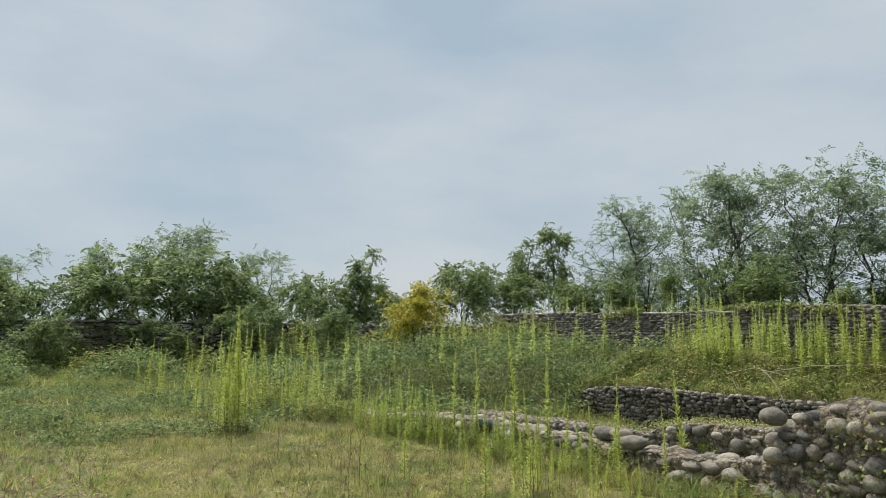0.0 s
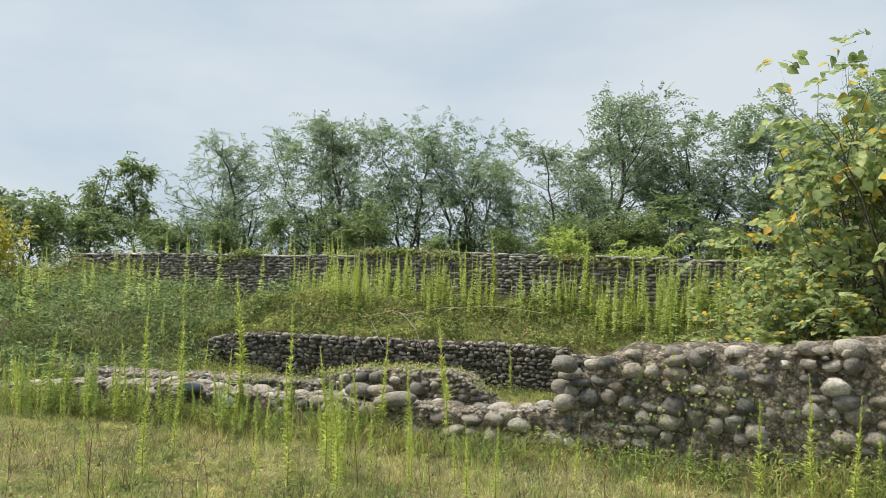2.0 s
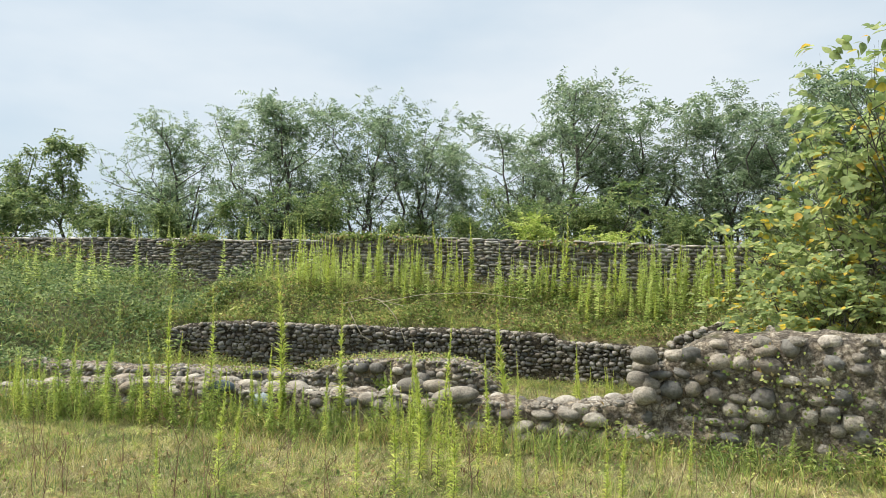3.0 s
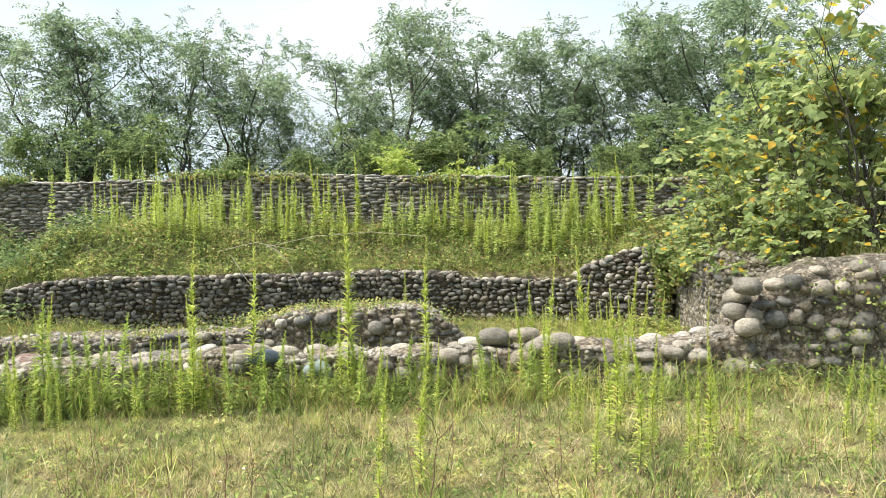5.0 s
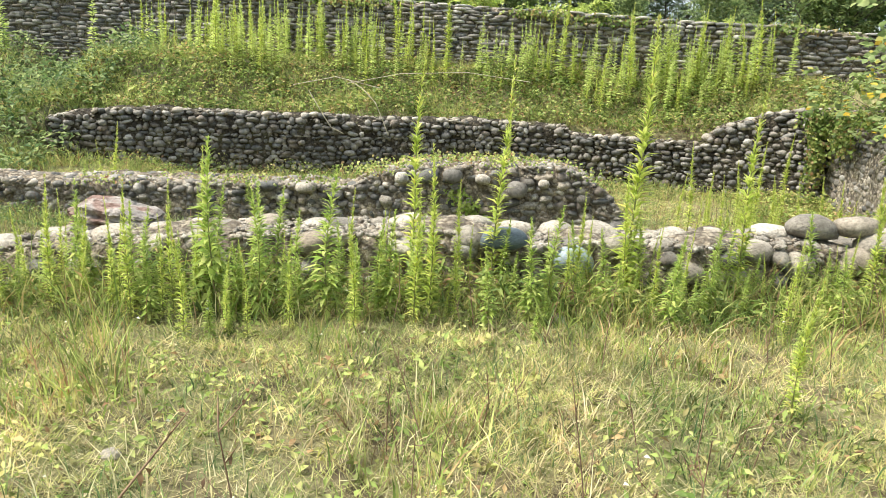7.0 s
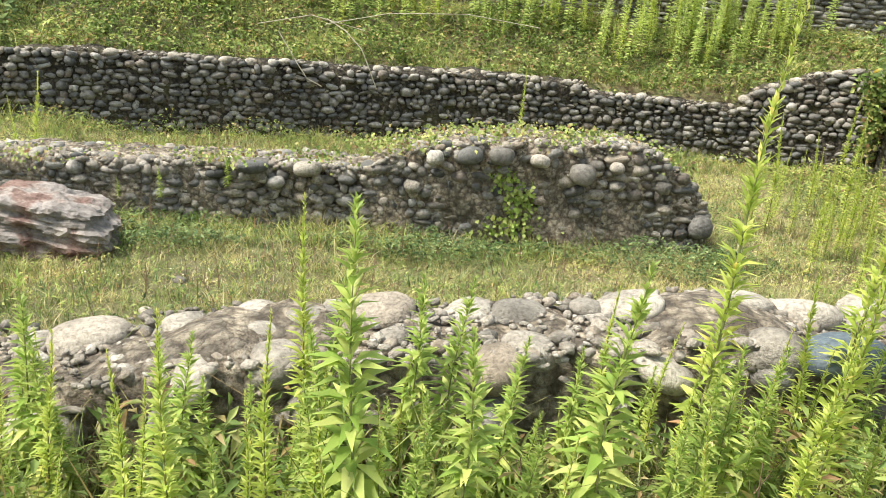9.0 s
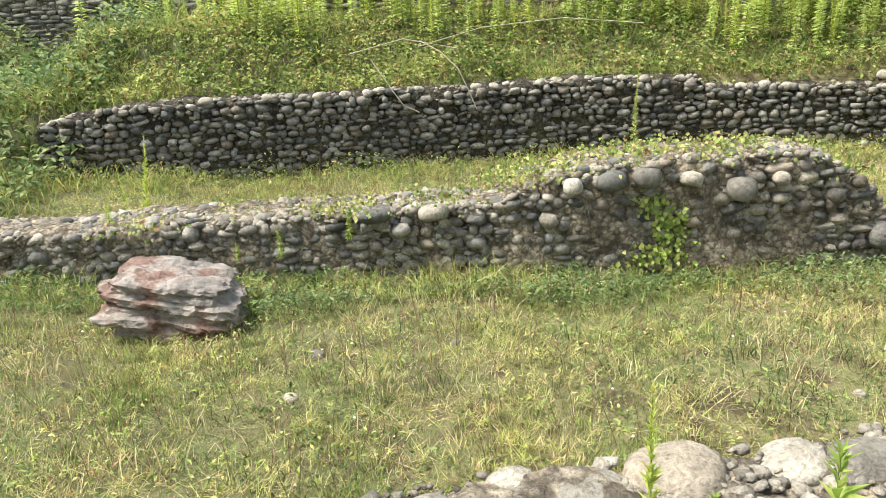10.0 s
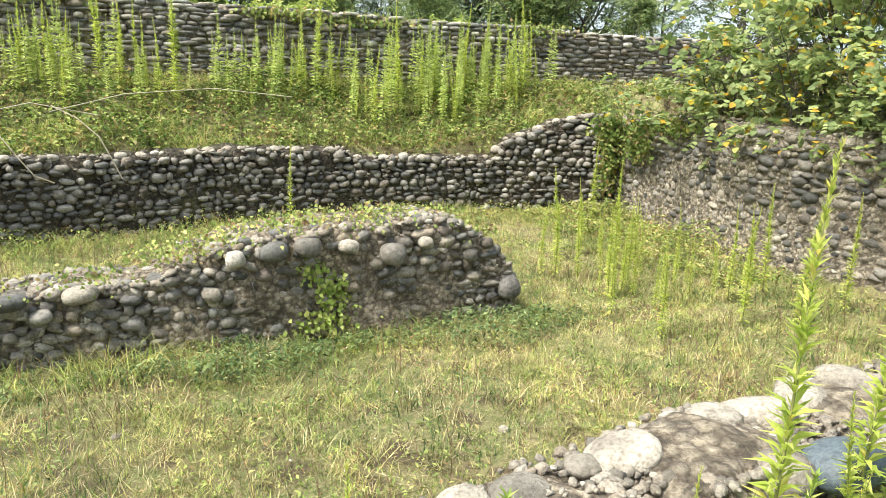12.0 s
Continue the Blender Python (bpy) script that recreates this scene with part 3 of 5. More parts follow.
chips(wall_high, LH, TOPH, -0.05, 420, (0.03, 0.08), 52, share_top=0.5, thick=0.7)

# Inner wall with its broken hump.
L2 = Line([(-9.0, 6.95), (-5.0, 7.45), (-1.6, 7.80), (2.0, 8.08)])
TOP2 = bumpy(lambda s: float(np.interp(L2.at(s)[0], [-9, -5, -2, -1.15, -0.9, -0.35, 0.1, 1.15, 1.5, 1.78, 2.0], [-0.38, -0.36, -0.28, -0.27, -0.12, 0.0, 0.05, 0.06, -0.03, -0.24, -0.5])), 17, 0.03)
wall_inner = wall_core("wall_inner", L2, 0.62, -1.0, TOP2, MAT_MORTAR_TOP, 0.05, 0.055, "knee-high rubble wall with a raised mossy hump", 18)
face_stones(wall_inner, L2, courses(L2, -0.95, TOP2, 0.084, (0.07, 0.19), 39, 0.84, s0=2.0), lambda z: 0.025, 40, limit=300, proud=0.3, mid=8.5, kinds=COBBLES + COBBLES_PALE)
cap_row(wall_inner, L2, TOP2, 0.12, 1.9, (0.08, 0.18), 41, BOULDERS_GREY, 0.55, s0=2.0)
cap_row(wall_inner, L2, TOP2, 0.42, 1.7, (0.07, 0.17), 42, COBBLES, 0.5, s0=2.0)
for x, z, w, h, grey in ((-0.25, -0.09, 0.24, 0.18, 1), (0.02, -0.08, 0.23, 0.18, 1), (0.36, -0.10, 0.20, 0.13, 0), (0.75, -0.20, 0.24, 0.22, 1), (1.05, -0.12, 0.13, 0.11, 0),
                         (-1.64, -0.29, 0.28, 0.15, 0), (-2.1, -0.30, 0.28, 0.13, 1), (1.9, -0.62, 0.22, 0.24, 1), (-1.9, -0.42, 0.17, 0.12, 1), (-0.55, -0.12, 0.16, 0.14, 0)):
    s = L2.s_of_x(x)
    p, o = L2.at(s), L2.out(s)
    q = p + o * 0.03
    add_stone("boulder", (BOULDERS_GREY if grey else BOULDERS)[rng.randint(4)], frame_of((q[0], q[1], z), L2.along(s), o, (w * 0.47, 0.09, h * 0.46), (rng.normal(0, 0.2), 0.15)), wall_inner)

chips(wall_inner, L2, TOP2, -0.9, 3000, (0.03, 0.10), 53, s0=2.0, share_top=0.4, thick=0.6, proud=0.18)

# Retaining wall under the terrace.
L3 = Line(list(zip(W3_X, W3_Y)))
TOP3 = bumpy(lambda s: float(np.interp(L3.at(s)[0], [-6.7, -6.2, -5.3, -0.2, 1.45, 1.55, 3.7, 3.9, 4.6, 5.45], [0.0, 0.12, 0.18, 0.14, 0.10, -0.02, -0.05, 0.22, 0.5, 0.66])), 19, 0.03)
wall_terrace = wall_core("wall_terrace", L3, 0.5, -1.0, TOP3, MAT_MORTAR_DARK, 0.08, 0.03, "dark retaining wall of coursed river cobbles below the terrace", 20)
face_stones(wall_terrace, L3, courses(L3, -0.92, TOP3, 0.08, (0.08, 0.20), 43, 0.88), lambda z: 0.02, 44, limit=300, proud=0.36)
cap_row(wall_terrace, L3, TOP3, 0.10, 1.35, (0.11, 0.20), 45, BOULDERS, 0.55, s0=2.0, keep=0.8)

chips(wall_terrace, L3, TOP3, -0.9, 1800, (0.03, 0.09), 54, share_top=0.25, thick=0.4)

# East wall of the court.
L5 = Line([(5.5, 11.85), (5.62, 11.0), (5.42, 9.0), (5.67, 8.0), (6.0, 7.4), (6.6, 6.0), (7.2, 4.7)])
TOP5 = bumpy(lambda s: float(np.interp(s, [0, 0.6, 1.6, 3.0, 7.5], [0.62, 0.66, 0.75, 0.72, 0.8])), 21, 0.04)
wall_east = wall_core("wall_east", L5, 0.5, -1.0, TOP5, MAT_MORTAR_PALE, 0.08, 0.03, "pale mortared cobble wall closing the sunken court", 22)
face_stones(wall_east, L5, courses(L5, -0.92, TOP5, 0.10, (0.10, 0.21), 46, 0.85), lambda z: 0.02, 47, limit=300, proud=0.16, mid=2.8, kinds=COBBLES_PALE[:5] + COBBLES[:7])

chips(wall_east, L5, TOP5, -0.9, 900, (0.03, 0.09), 55, share_top=0.2)

# Tall enclosure walls, of thin flat stones.
FLATS = [stone_mesh("flat_stone", 110 + i, 2, 7, MAT_FLAT, 0.22) for i in range(8)]
L4 = Line([(-18.2, 14.75), (-5.45, 14.62), (6.0, 14.6), (13.0, 14.9)])
TOP4 = bumpy(lambda s: float(np.interp(L4.at(s)[0], [-18.2, -14, -5.45, -5.4, 1.0, 6.3, 13], [2.2, 2.18, 2.07, 2.25, 2.06, 1.9, 1.75])), 23, 0.02)
wall_north = wall_core("wall_north", L4, 0.5, 0.3, TOP4, MAT_MORTAR, 0.12, 0.02, "long grey enclosure wall of thin flat stones", 24, batter=0.03)
L6 = Line([(-18.0, -14.0), (-18.2, 14.7)])
TOP6 = bumpy(lambda s: 1.68, 25, 0.06, 0.1)
wall_west = wall_core("wall_west", L6, 0.5, -0.4, TOP6, MAT_MORTAR_DARK, 0.2, 0.02, "overgrown grey enclosure wall of flat stones", 26)
for wall, line, top, base, seed, wide in ((wall_north, L4, TOP4, 0.55, 48, (0.13, 0.36)), (wall_west, L6, TOP6, 0.0, 49, (0.2, 0.5))):
    rest = []
    for s, z, w, h in courses(line, base, lambda s: top(s) + 0.01, 0.072, wide, seed, 0.95):
        p, a, o = line.at(s), line.along(s), line.out(s)
        q = p - o * (0.02 + rng.uniform(-0.015, 0.02))
        rest.append((FLATS[rng.randint(8)], frame_of((q[0], q[1], z), a, o, (w * 0.54, 0.06, h * 0.6), (rng.normal(0, 0.06), rng.normal(0, 0.1)))))
    join_stones("flat_stones", rest, wall, MAT_FLAT)
    # Added strip of pale flat stones, imitating the mortar top lit by sky.
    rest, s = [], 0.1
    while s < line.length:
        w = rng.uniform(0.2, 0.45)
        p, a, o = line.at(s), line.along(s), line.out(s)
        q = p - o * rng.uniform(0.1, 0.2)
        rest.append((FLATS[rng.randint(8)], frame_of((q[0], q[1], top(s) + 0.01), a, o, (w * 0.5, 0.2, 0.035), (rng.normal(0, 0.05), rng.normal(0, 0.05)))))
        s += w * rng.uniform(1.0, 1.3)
    join_stones("coping_stones", rest, wall, MAT_SKYLIT_TOP)

# ---- plants: the kinds ----


def thing(name, label, category, group=""):
    ob = new(name)
    ob.empty_display_size = 0.1
    return tagged(ob, label, category, group)


def kid(ob, name):
    return next(c for c in ob.children if c.name.startswith(name))


def place(x, y, turn=0.0, size=1.0, lean=(0.0, 0.0), sink=0.02):
    return pose(x, y, float(land(x, y)) - sink, lean[0], lean[1], turn) @ Matrix.Diagonal((size, size, size, 1))


def herb(name, seed, height, count, leaf, width, mat, label, category, group, spread=0.0, low=0.06, rise=(25, 65), plain=False):
    """An upright herb: a slim wavy stem and narrow leaves in a spiral, shorter towards the tip."""
    r = np.random.RandomState(seed)
    ob = thing(name, label, category, group)
    n = 9
    f = np.linspace(0, 1, n)
    bend = r.normal(0, 0.03, 2)
    px = bend[0] * f ** 2 * height + 0.008 * np.sin(f * 7 + seed)
    py = bend[1] * f ** 2 * height + 0.008 * np.cos(f * 6 + seed)
    pts = np.c_[px, py, f * height]
    lines = [[(pts[i], 0.0055 * (1 - 0.75 * f[i]) * (height / 1.2) ** 0.5) for i in range(n)]]
    u = low + (1 - low) * np.sort(r.rand(count)) ** 0.85
    base = np.c_[np.interp(u, f, px), np.interp(u, f, py), u * height]
    if spread:
        for k in range(6):
            a, z0 = r.uniform(0, 6.28), r.uniform(0.45, 0.8) * height
            q0 = np.array([np.interp(z0 / height, f, px), np.interp(z0 / height, f, py), z0])
            q1 = q0 + np.array([math.cos(a) * spread, math.sin(a) * spread, spread * 1.6])
            lines.append([(q0, 0.003), ((q0 + q1) / 2 + [0, 0, -0.01], 0.0025), (q1, 0.0015)])
            pick = r.choice(count, count // 12, replace=False)
            base[pick] = q0 + (q1 - q0) * r.rand(len(pick), 1)
    a = np.arange(count) * 2.4 + r.normal(0, 0.3, count)
    e = np.radians(np.interp(u, [0, 0.5, 1], [rise[0] - 35, rise[0], rise[1] + 12]) + r.normal(0, 9, count))
    d = np.c_[np.cos(a) * np.cos(e), np.sin(a) * np.cos(e), np.sin(e)]
    up = np.tile([[0.0, 0.0, 1.0]], (count, 1)) + r.normal(0, 0.15, (count, 3))
    ln = leaf * np.interp(u, [0, 0.15, 0.55, 1], [0.75, 1.1, 0.85, 0.28]) * r.uniform(0.75, 1.2, count)
    v, loops, sizes = leaf_arrays(base, d, up, ln, ln * width, 0.3, 0.18)
    if plain:
        k = np.arange(count)[:, None] * 5
        loops, sizes = (k + np.array([[0, 1, 2, 0, 2, 3]])).ravel(), np.full(count * 2, 3)
    part("stem", tubes_mesh("stem", lines, MAT_STEM, 3 if plain else 5), ob)
    part("leaves", mesh_of("leaves", v, loops, sizes, mat), ob)
    return ob


GROW = [herb("goldenrod", 100 + i, h, 300, 0.078, 0.23, MAT_GOLDENROD, "tall yellow-green goldenrod stalk with narrow leaves", "plant", "goldenrod stalks", rise=(42, 66))
        for i, h in enumerate((1.25, 1.35, 1.1, 1.2))]
HERBS = [herb("leafy_weed", 120 + i, h, 190, 0.105, 0.27, MAT_GREEN_HERB, "bright green leafy weed growing by the ruined wall", "plant", "leafy weeds", 0.0, rise=(20, 50))
         for i, h in enumerate((0.8, 0.95, 0.7))]
used, FAR, FAR_KINDS = set(), [], []
for i in range(3):
    ob = herb("goldenrod", 140 + i, 1.2, 120, 0.095, 0.24, MAT_GOLDENROD, "", "", "", plain=True)
    FAR_KINDS.append((kid(ob, "leaves").data, kid(ob, "stem").data, 1.2))
    for o in (*ob.children, ob):
        bpy.data.objects.remove(o)


def grow_far(x, y, height):
    """A goldenrod of the far stands, kept for one joined mesh."""
    leaves, stem, tall = FAR_KINDS[rng.randint(3)]
    FAR.append((leaves, stem, place(x, y, rng.uniform(0, 360), height / tall)))



def grow(kinds, x, y, height=None, turn=None, lean=(0, 0), sink=0.02, z=None):
    """Plants one herb of a kind; the first of each kind is the one that was built."""
    k = rng.randint(len(kinds))
    ob = kinds[k]
    size = 1.0 if height is None else height / kid(ob, "stem").bound_box[1][2]
    m = place(x, y, rng.uniform(0, 360) if turn is None else turn, size, lean, sink)
    if z is not None:
        m.translation.z = z
    if ob.name in used:
        return copy_thing(ob, m)
    used.add(ob.name)
    ob.matrix_basis = m
    return ob


def branches(r, start, way, length, radius, depth, lines, tips, up=0.12, wander=0.25, fork=(3, 5), n=4):
    """A limb and its forks, as tapered lines; leaf-bearing ends go to tips."""
    pts, p, d = [(start.copy(), radius)], start.copy(), way.copy()
    for i in range(1, n + 1):
        d = unit(d + r.normal(0, wander, 3) / n ** 0.5 + np.array([0, 0, up / n]))
        p = p + d * length / n
        pts.append((p.copy(), radius * (1 - 0.72 * i / n)))
        if depth == 0 or i == n or (depth == 1 and i > n / 2):
            tips.append((p.copy(), d.copy()))
    lines.append(pts)
    if depth > 0:
        for _ in range(r.randint(*fork)):
            i = r.randint(1, n)
            q, rad = pts[i]
            side = unit(r.normal(0, 1, 3))
            branches(r, q, unit(d * 0.75 + side * 0.8), length * r.uniform(0.4, 0.62), rad * 0.6, depth - 1, lines, tips, up, wander, fork, n)


def tree(name, seed, height, spread, leaf, sprays, mat, label, category, group="", trunks=1, low=0.12, per=11, broad=False, limbs=15, droop=0.25, bark=None, rise=(8, 55), up=0.12, fine=False):
    """A tree or shrub: trunks with forking limbs, and a crown of loose leaf sprays."""
    r = np.random.RandomState(seed)
    ob = thing(name, label, category, group)
    lines, tips = [], []
    for k in range(trunks):
        top = np.array([r.normal(0, 0.10 + 0.1 * (trunks > 1)) * height, r.normal(0, 0.10 + 0.1 * (trunks > 1)) * height, height * r.uniform(0.82, 0.95)])
        n = 10
        r0 = 0.016 * height / trunks ** 0.4
        off = np.array([r.normal(0, 0.12), r.normal(0, 0.12), 0]) * (trunks > 1)
        line = []
        for i in range(n + 1):
            f = i / n
            line.append((off + top * np.array([f ** 1.3, f ** 1.3, f]) + np.r_[r.normal(0, 0.012 * height, 2), 0] * (i > 0), r0 * (1 - 0.85 * f) * (1.35 if i == 0 else 1)))
        lines.append(line)
        for _ in range(limbs // trunks):
            f = low + (0.95 - low) * r.rand() ** 0.9
            j = min(int(f * n), n - 1)
            q = line[j][0] + (line[j + 1][0] - line[j][0]) * (f * n - j)
            a, e = r.uniform(0, 6.28), math.radians(r.uniform(*rise))
            way = np.array([math.cos(a) * math.cos(e), math.sin(a) * math.cos(e), math.sin(e)])
            ln = spread * (1 - 0.55 * max(0, f - 0.35) / 0.65) * r.uniform(0.6, 1.1)
            branches(r, q, way, ln, max(line[j][1] * 0.5, 0.008), 1, lines, tips, up)
        tips.append((line[-1][0], np.array([0, 0, 1.0])))
    centre, ways = np.array([t[0] for t in tips]), np.array([t[1] for t in tips])
    pick = r.randint(len(tips), size=sprays)
    c = centre[pick] + r.normal(0, 0.13 if broad else 0.024 * height, (sprays, 3)) * np.array([1, 1, 0.8])
    c[:, 2] -= np.abs(r.normal(0, 0.025 * height, sprays)) * fine
    c[:, 2] = np.maximum(c[:, 2], -0.5 if broad else 0.05)
    d = unit(ways[pick] * 0.6 + r.normal(0, 0.8, (sprays, 3)) + np.array([0, 0, -droop]))
    rach = leaf * (4.0 if fine else 2.4 if broad else 3.2)
    j = np.tile(np.arange(per), sprays)
    i = np.repeat(np.arange(sprays), per)
    f = (j // 2 + 0.5) / (per / 2)
    up = unit(np.array([[0, 0, 1.0]]) + r.normal(0, 0.45, (sprays, 3)))
    side = unit(np.cross(d, up))
    p = c[i] + d[i] * (f * rach)[:, None] + np.array([0, 0, -1.0]) * (f ** 2 * rach * 0.25)[:, None]
    s = np.where(j % 2 == 0, 1.0, -1.0)[:, None]
    ld = unit(side[i] * s * 0.9 + d[i] * 0.55 + r.normal(0, 0.25, (len(i), 3)) + np.array([0, 0, -0.2]))
    ln = leaf * r.uniform(0.7, 1.25, len(i))
    if broad:
        v, loops, sizes = broad_leaf_arrays(p, ld, up[i] + r.normal(0, 0.3, (len(i), 3)), ln)
    else:
        v, loops, sizes = leaf_arrays(p, ld, up[i], ln, ln * 0.5)
        k = np.arange(len(i))[:, None] * 5
        loops, sizes = (k + np.array([[0, 1, 2, 0, 2, 3]])).ravel(), np.full(len(i) * 2, 3)
    part("trunk", tubes_mesh("trunk", lines, bark or MAT_BARK, 3), ob)
    part("crown", mesh_of("crown", v, loops, sizes, mat), ob)
    return ob


# ---- trees behind the enclosure walls ----
ROBINIA = [tree("robinia_tree", 200 + i, 7.0, 3.1, 0.12, 900, MAT_ROBINIA, "feathery green robinia tree behind the enclosure wall", "tree", "robinia trees", trunks=t, low=0.05, per=11, limbs=l + 4, rise=(15, 62), up=0.35, droop=0.12, fine=True)
           for i, (t, l) in enumerate(((1, 16), (2, 18), (2, 16), (1, 18), (3, 18)))]
DARK = [tree("dark_tree", 220 + i, 5.5, 1.2, 0.13, 420, MAT_SHRUB, "small dark green tree with a dense crown", "tree", "dark trees", low=0.25, per=11, limbs=13) for i in range(2)]
SHRUBS = [tree("shrub", 230 + i, 3.4, 1.9, 0.145, 440, MAT_SHRUB, "dense dark green wild shrub at the field's edge", "shrub", "wild shrubs", trunks=4, low=0.06, per=11, limbs=22) for i in range(3)]
THICKET = [tree("thicket", 235 + i, 3.4, 1.5, 0.125, 440, MAT_SHRUB, "green thicket of young trees behind the enclosure wall", "shrub", "thickets", trunks=4, low=0.06, per=11, limbs=24, rise=(25, 70), up=0.4, droop=0.1, fine=True) for i in range(3)]
LOW = [tree("sapling", 240 + i, 2.4, 1.1, 0.13, 300, MAT_GREEN_HERB, "light green leafy sapling behind the enclosure wall", "shrub", "saplings", trunks=3, low=0.05, per=11, limbs=14) for i in range(2)]


def plant(kinds, k, x, y, top, scale_xy=1.0, turn=None):
    ob = kinds[k % len(kinds)]
    z = float(land(x, y))
    crown = kid(ob, "crown").bound_box
    s = (top - z) / crown[1][2]
    m = pose(x, y, z - 0.05, 0, 0, rng.uniform(0, 360) if turn is None else turn) @ Matrix.Diagonal((s * scale_xy, s * scale_xy, s, 1))
    if ob.name in used:
        return copy_thing(ob, m)
    used.add(ob.name)
    ob.matrix_basis = m
    return ob


k = 0
for x, y, top in ((-15.0, 20.5, 7.3), (-17.0, 21.5, 6.0), (-13.6, 22.0, 7.6), (-11.7, 22.0, 8.2), (-9.3, 23.5, 8.2), (-8.6, 27.2, 7.2), (-6.2, 26.2, 7.6), (-3.9, 26.0, 8.1), (-1.4, 25.8, 8.8),
                  (1.3, 27.4, 8.5), (3.2, 27.0, 8.5), (5.2, 26.4, 8.4), (6.6, 26.7, 8.4), (8.3, 26.2, 8.8), (10.0, 25.2, 8.8), (12.3, 24.6, 8.8), (14.5, 23.5, 8.6), (17.0, 22.5, 8.2), (19.5, 20.0, 8.0),
                  (-7.4, 24.5, 7.8), (-2.6, 27.0, 8.4), (-0.1, 26.5, 8.8), (4.2, 26.5, 9.2), (11.0, 26.0, 9.6), (-12.5, 26.0, 6.5), (-5.0, 29.5, 7.0), (0.2, 30.0, 7.6), (4.3, 30.0, 7.8), (8.6, 29.5, 7.8), (12.0, 28.0, 8.0), (-19.0, 22.5, 5.2), (-20.8, -3.6, 6.8), (-22.8, 0.8, 5.6), (-22.6, 2.6, 5.7), (-23.0, 6.3, 4.8)):
    plant(ROBINIA, k, x, y, top * (1.05 if x < 1 else 0.98), rng.uniform(0.95, 1.2))
    k += 1
for k, (x, y, top) in enumerate(((-24.8, 19.9, 6.6), (-23.2, 21.6, 7.3), (-19.2, 8.8, 4.9))):
    plant(DARK, k, x, y, top)
for k, (x, y, top) in enumerate(((-19.6, -5.5, 4.4), (-19.4, -3.0, 4.1), (-19.6, -0.6, 3.7), (-19.5, 1.6, 3.9), (-19.5, 3.6, 3.8), (-19.6, 5.6, 3.2), (-19.4, 7.4, 3.3), (-19.8, 10.3, 3.6), (-20.5, 12.6, 3.9), (-21.0, 15.0, 4.3),
                                 (-21.0, 17.5, 4.4), (-16.8, 18.6, 3.6), (-14.0, 18.2, 3.9), (-11.6, 18.8, 4.0), (-9.0, 19.5, 4.4), (-6.3, 20.5, 4.2), (-3.8, 21.5, 4.4), (-1.6, 21.0, 4.4), (3.4, 21.0, 4.2), (5.6, 20.2, 4.2),
                                 (7.9, 19.6, 4.3), (10.4, 18.8, 4.4), (13.0, 17.5, 4.6), (-12.5, 23.0, 4.6), (-7.5, 24.0, 4.8), (-4.8, 24.0, 4.6), (0.4, 23.5, 4.8), (2.6, 24.0, 4.8), (6.2, 23.0, 4.8), (9.2, 22.4, 4.8), (-18.0, 19.0, 3.6), (-16.5, -2.0, 1.9), (-16.3, 1.4, 2.2), (-16.0, 4.2, 2.1), (-15.2, 6.6, 2.3), (-14.6, 9.0, 2.2))):
    plant(THICKET if y > 18 and x > -16 else SHRUBS, k, x, y, top, rng.uniform(1.0, 1.25))
for k, (x, y, top) in enumerate(((-0.3, 18.4, 3.2), (1.9, 17.9, 2.8), (0.9, 19.8, 3.1), (3.0, 17.6, 2.7), (4.6, 17.3, 2.7), (-6.6, 18.6, 3.0), (-12.0, 16.6, 2.6), (6.9, 16.8, 2.6))):
    plant(LOW, k, x, y, top, 1.15)
yellow = tree("yellowing_shrub", 251, 2.6, 1.2, 0.12, 420, MAT_YELLOW, "wild shrub with leaves turning yellow", "shrub", trunks=3, low=0.1, per=9, limbs=16)
yellow.matrix_basis = place(-12.6, 8.7)

# ---- the broad-leaved bush by the court ----
BUSH = [tree("broad_leaved_bush", 263 + k, 3.3, 1.9, 0.12, 340, MAT_BUSH, "large broad-leaved bush with green and yellow leaves", "bush", "broad-leaved bushes", trunks=6, low=0.0, per=7, broad=True, limbs=54, droop=0.35, rise=(10, 65), up=0.3) for k in range(2)]
for k, (x, y, top, wide) in enumerate(((6.8, 9.1, 3.9, 1.1), (7.3, 8.2, 4.4, 0.95), (8.4, 7.1, 4.3, 1.0), (9.1, 8.8, 4.8, 1.05), (6.05, 9.9, 2.8, 1.3), (5.95, 8.7, 3.0, 1.2), (6.3, 7.7, 2.6, 1.2))):
    plant(BUSH, k, x, y, top, wide).matrix_basis.translation.z -= 0.6 if top < 3.1 else 0.0

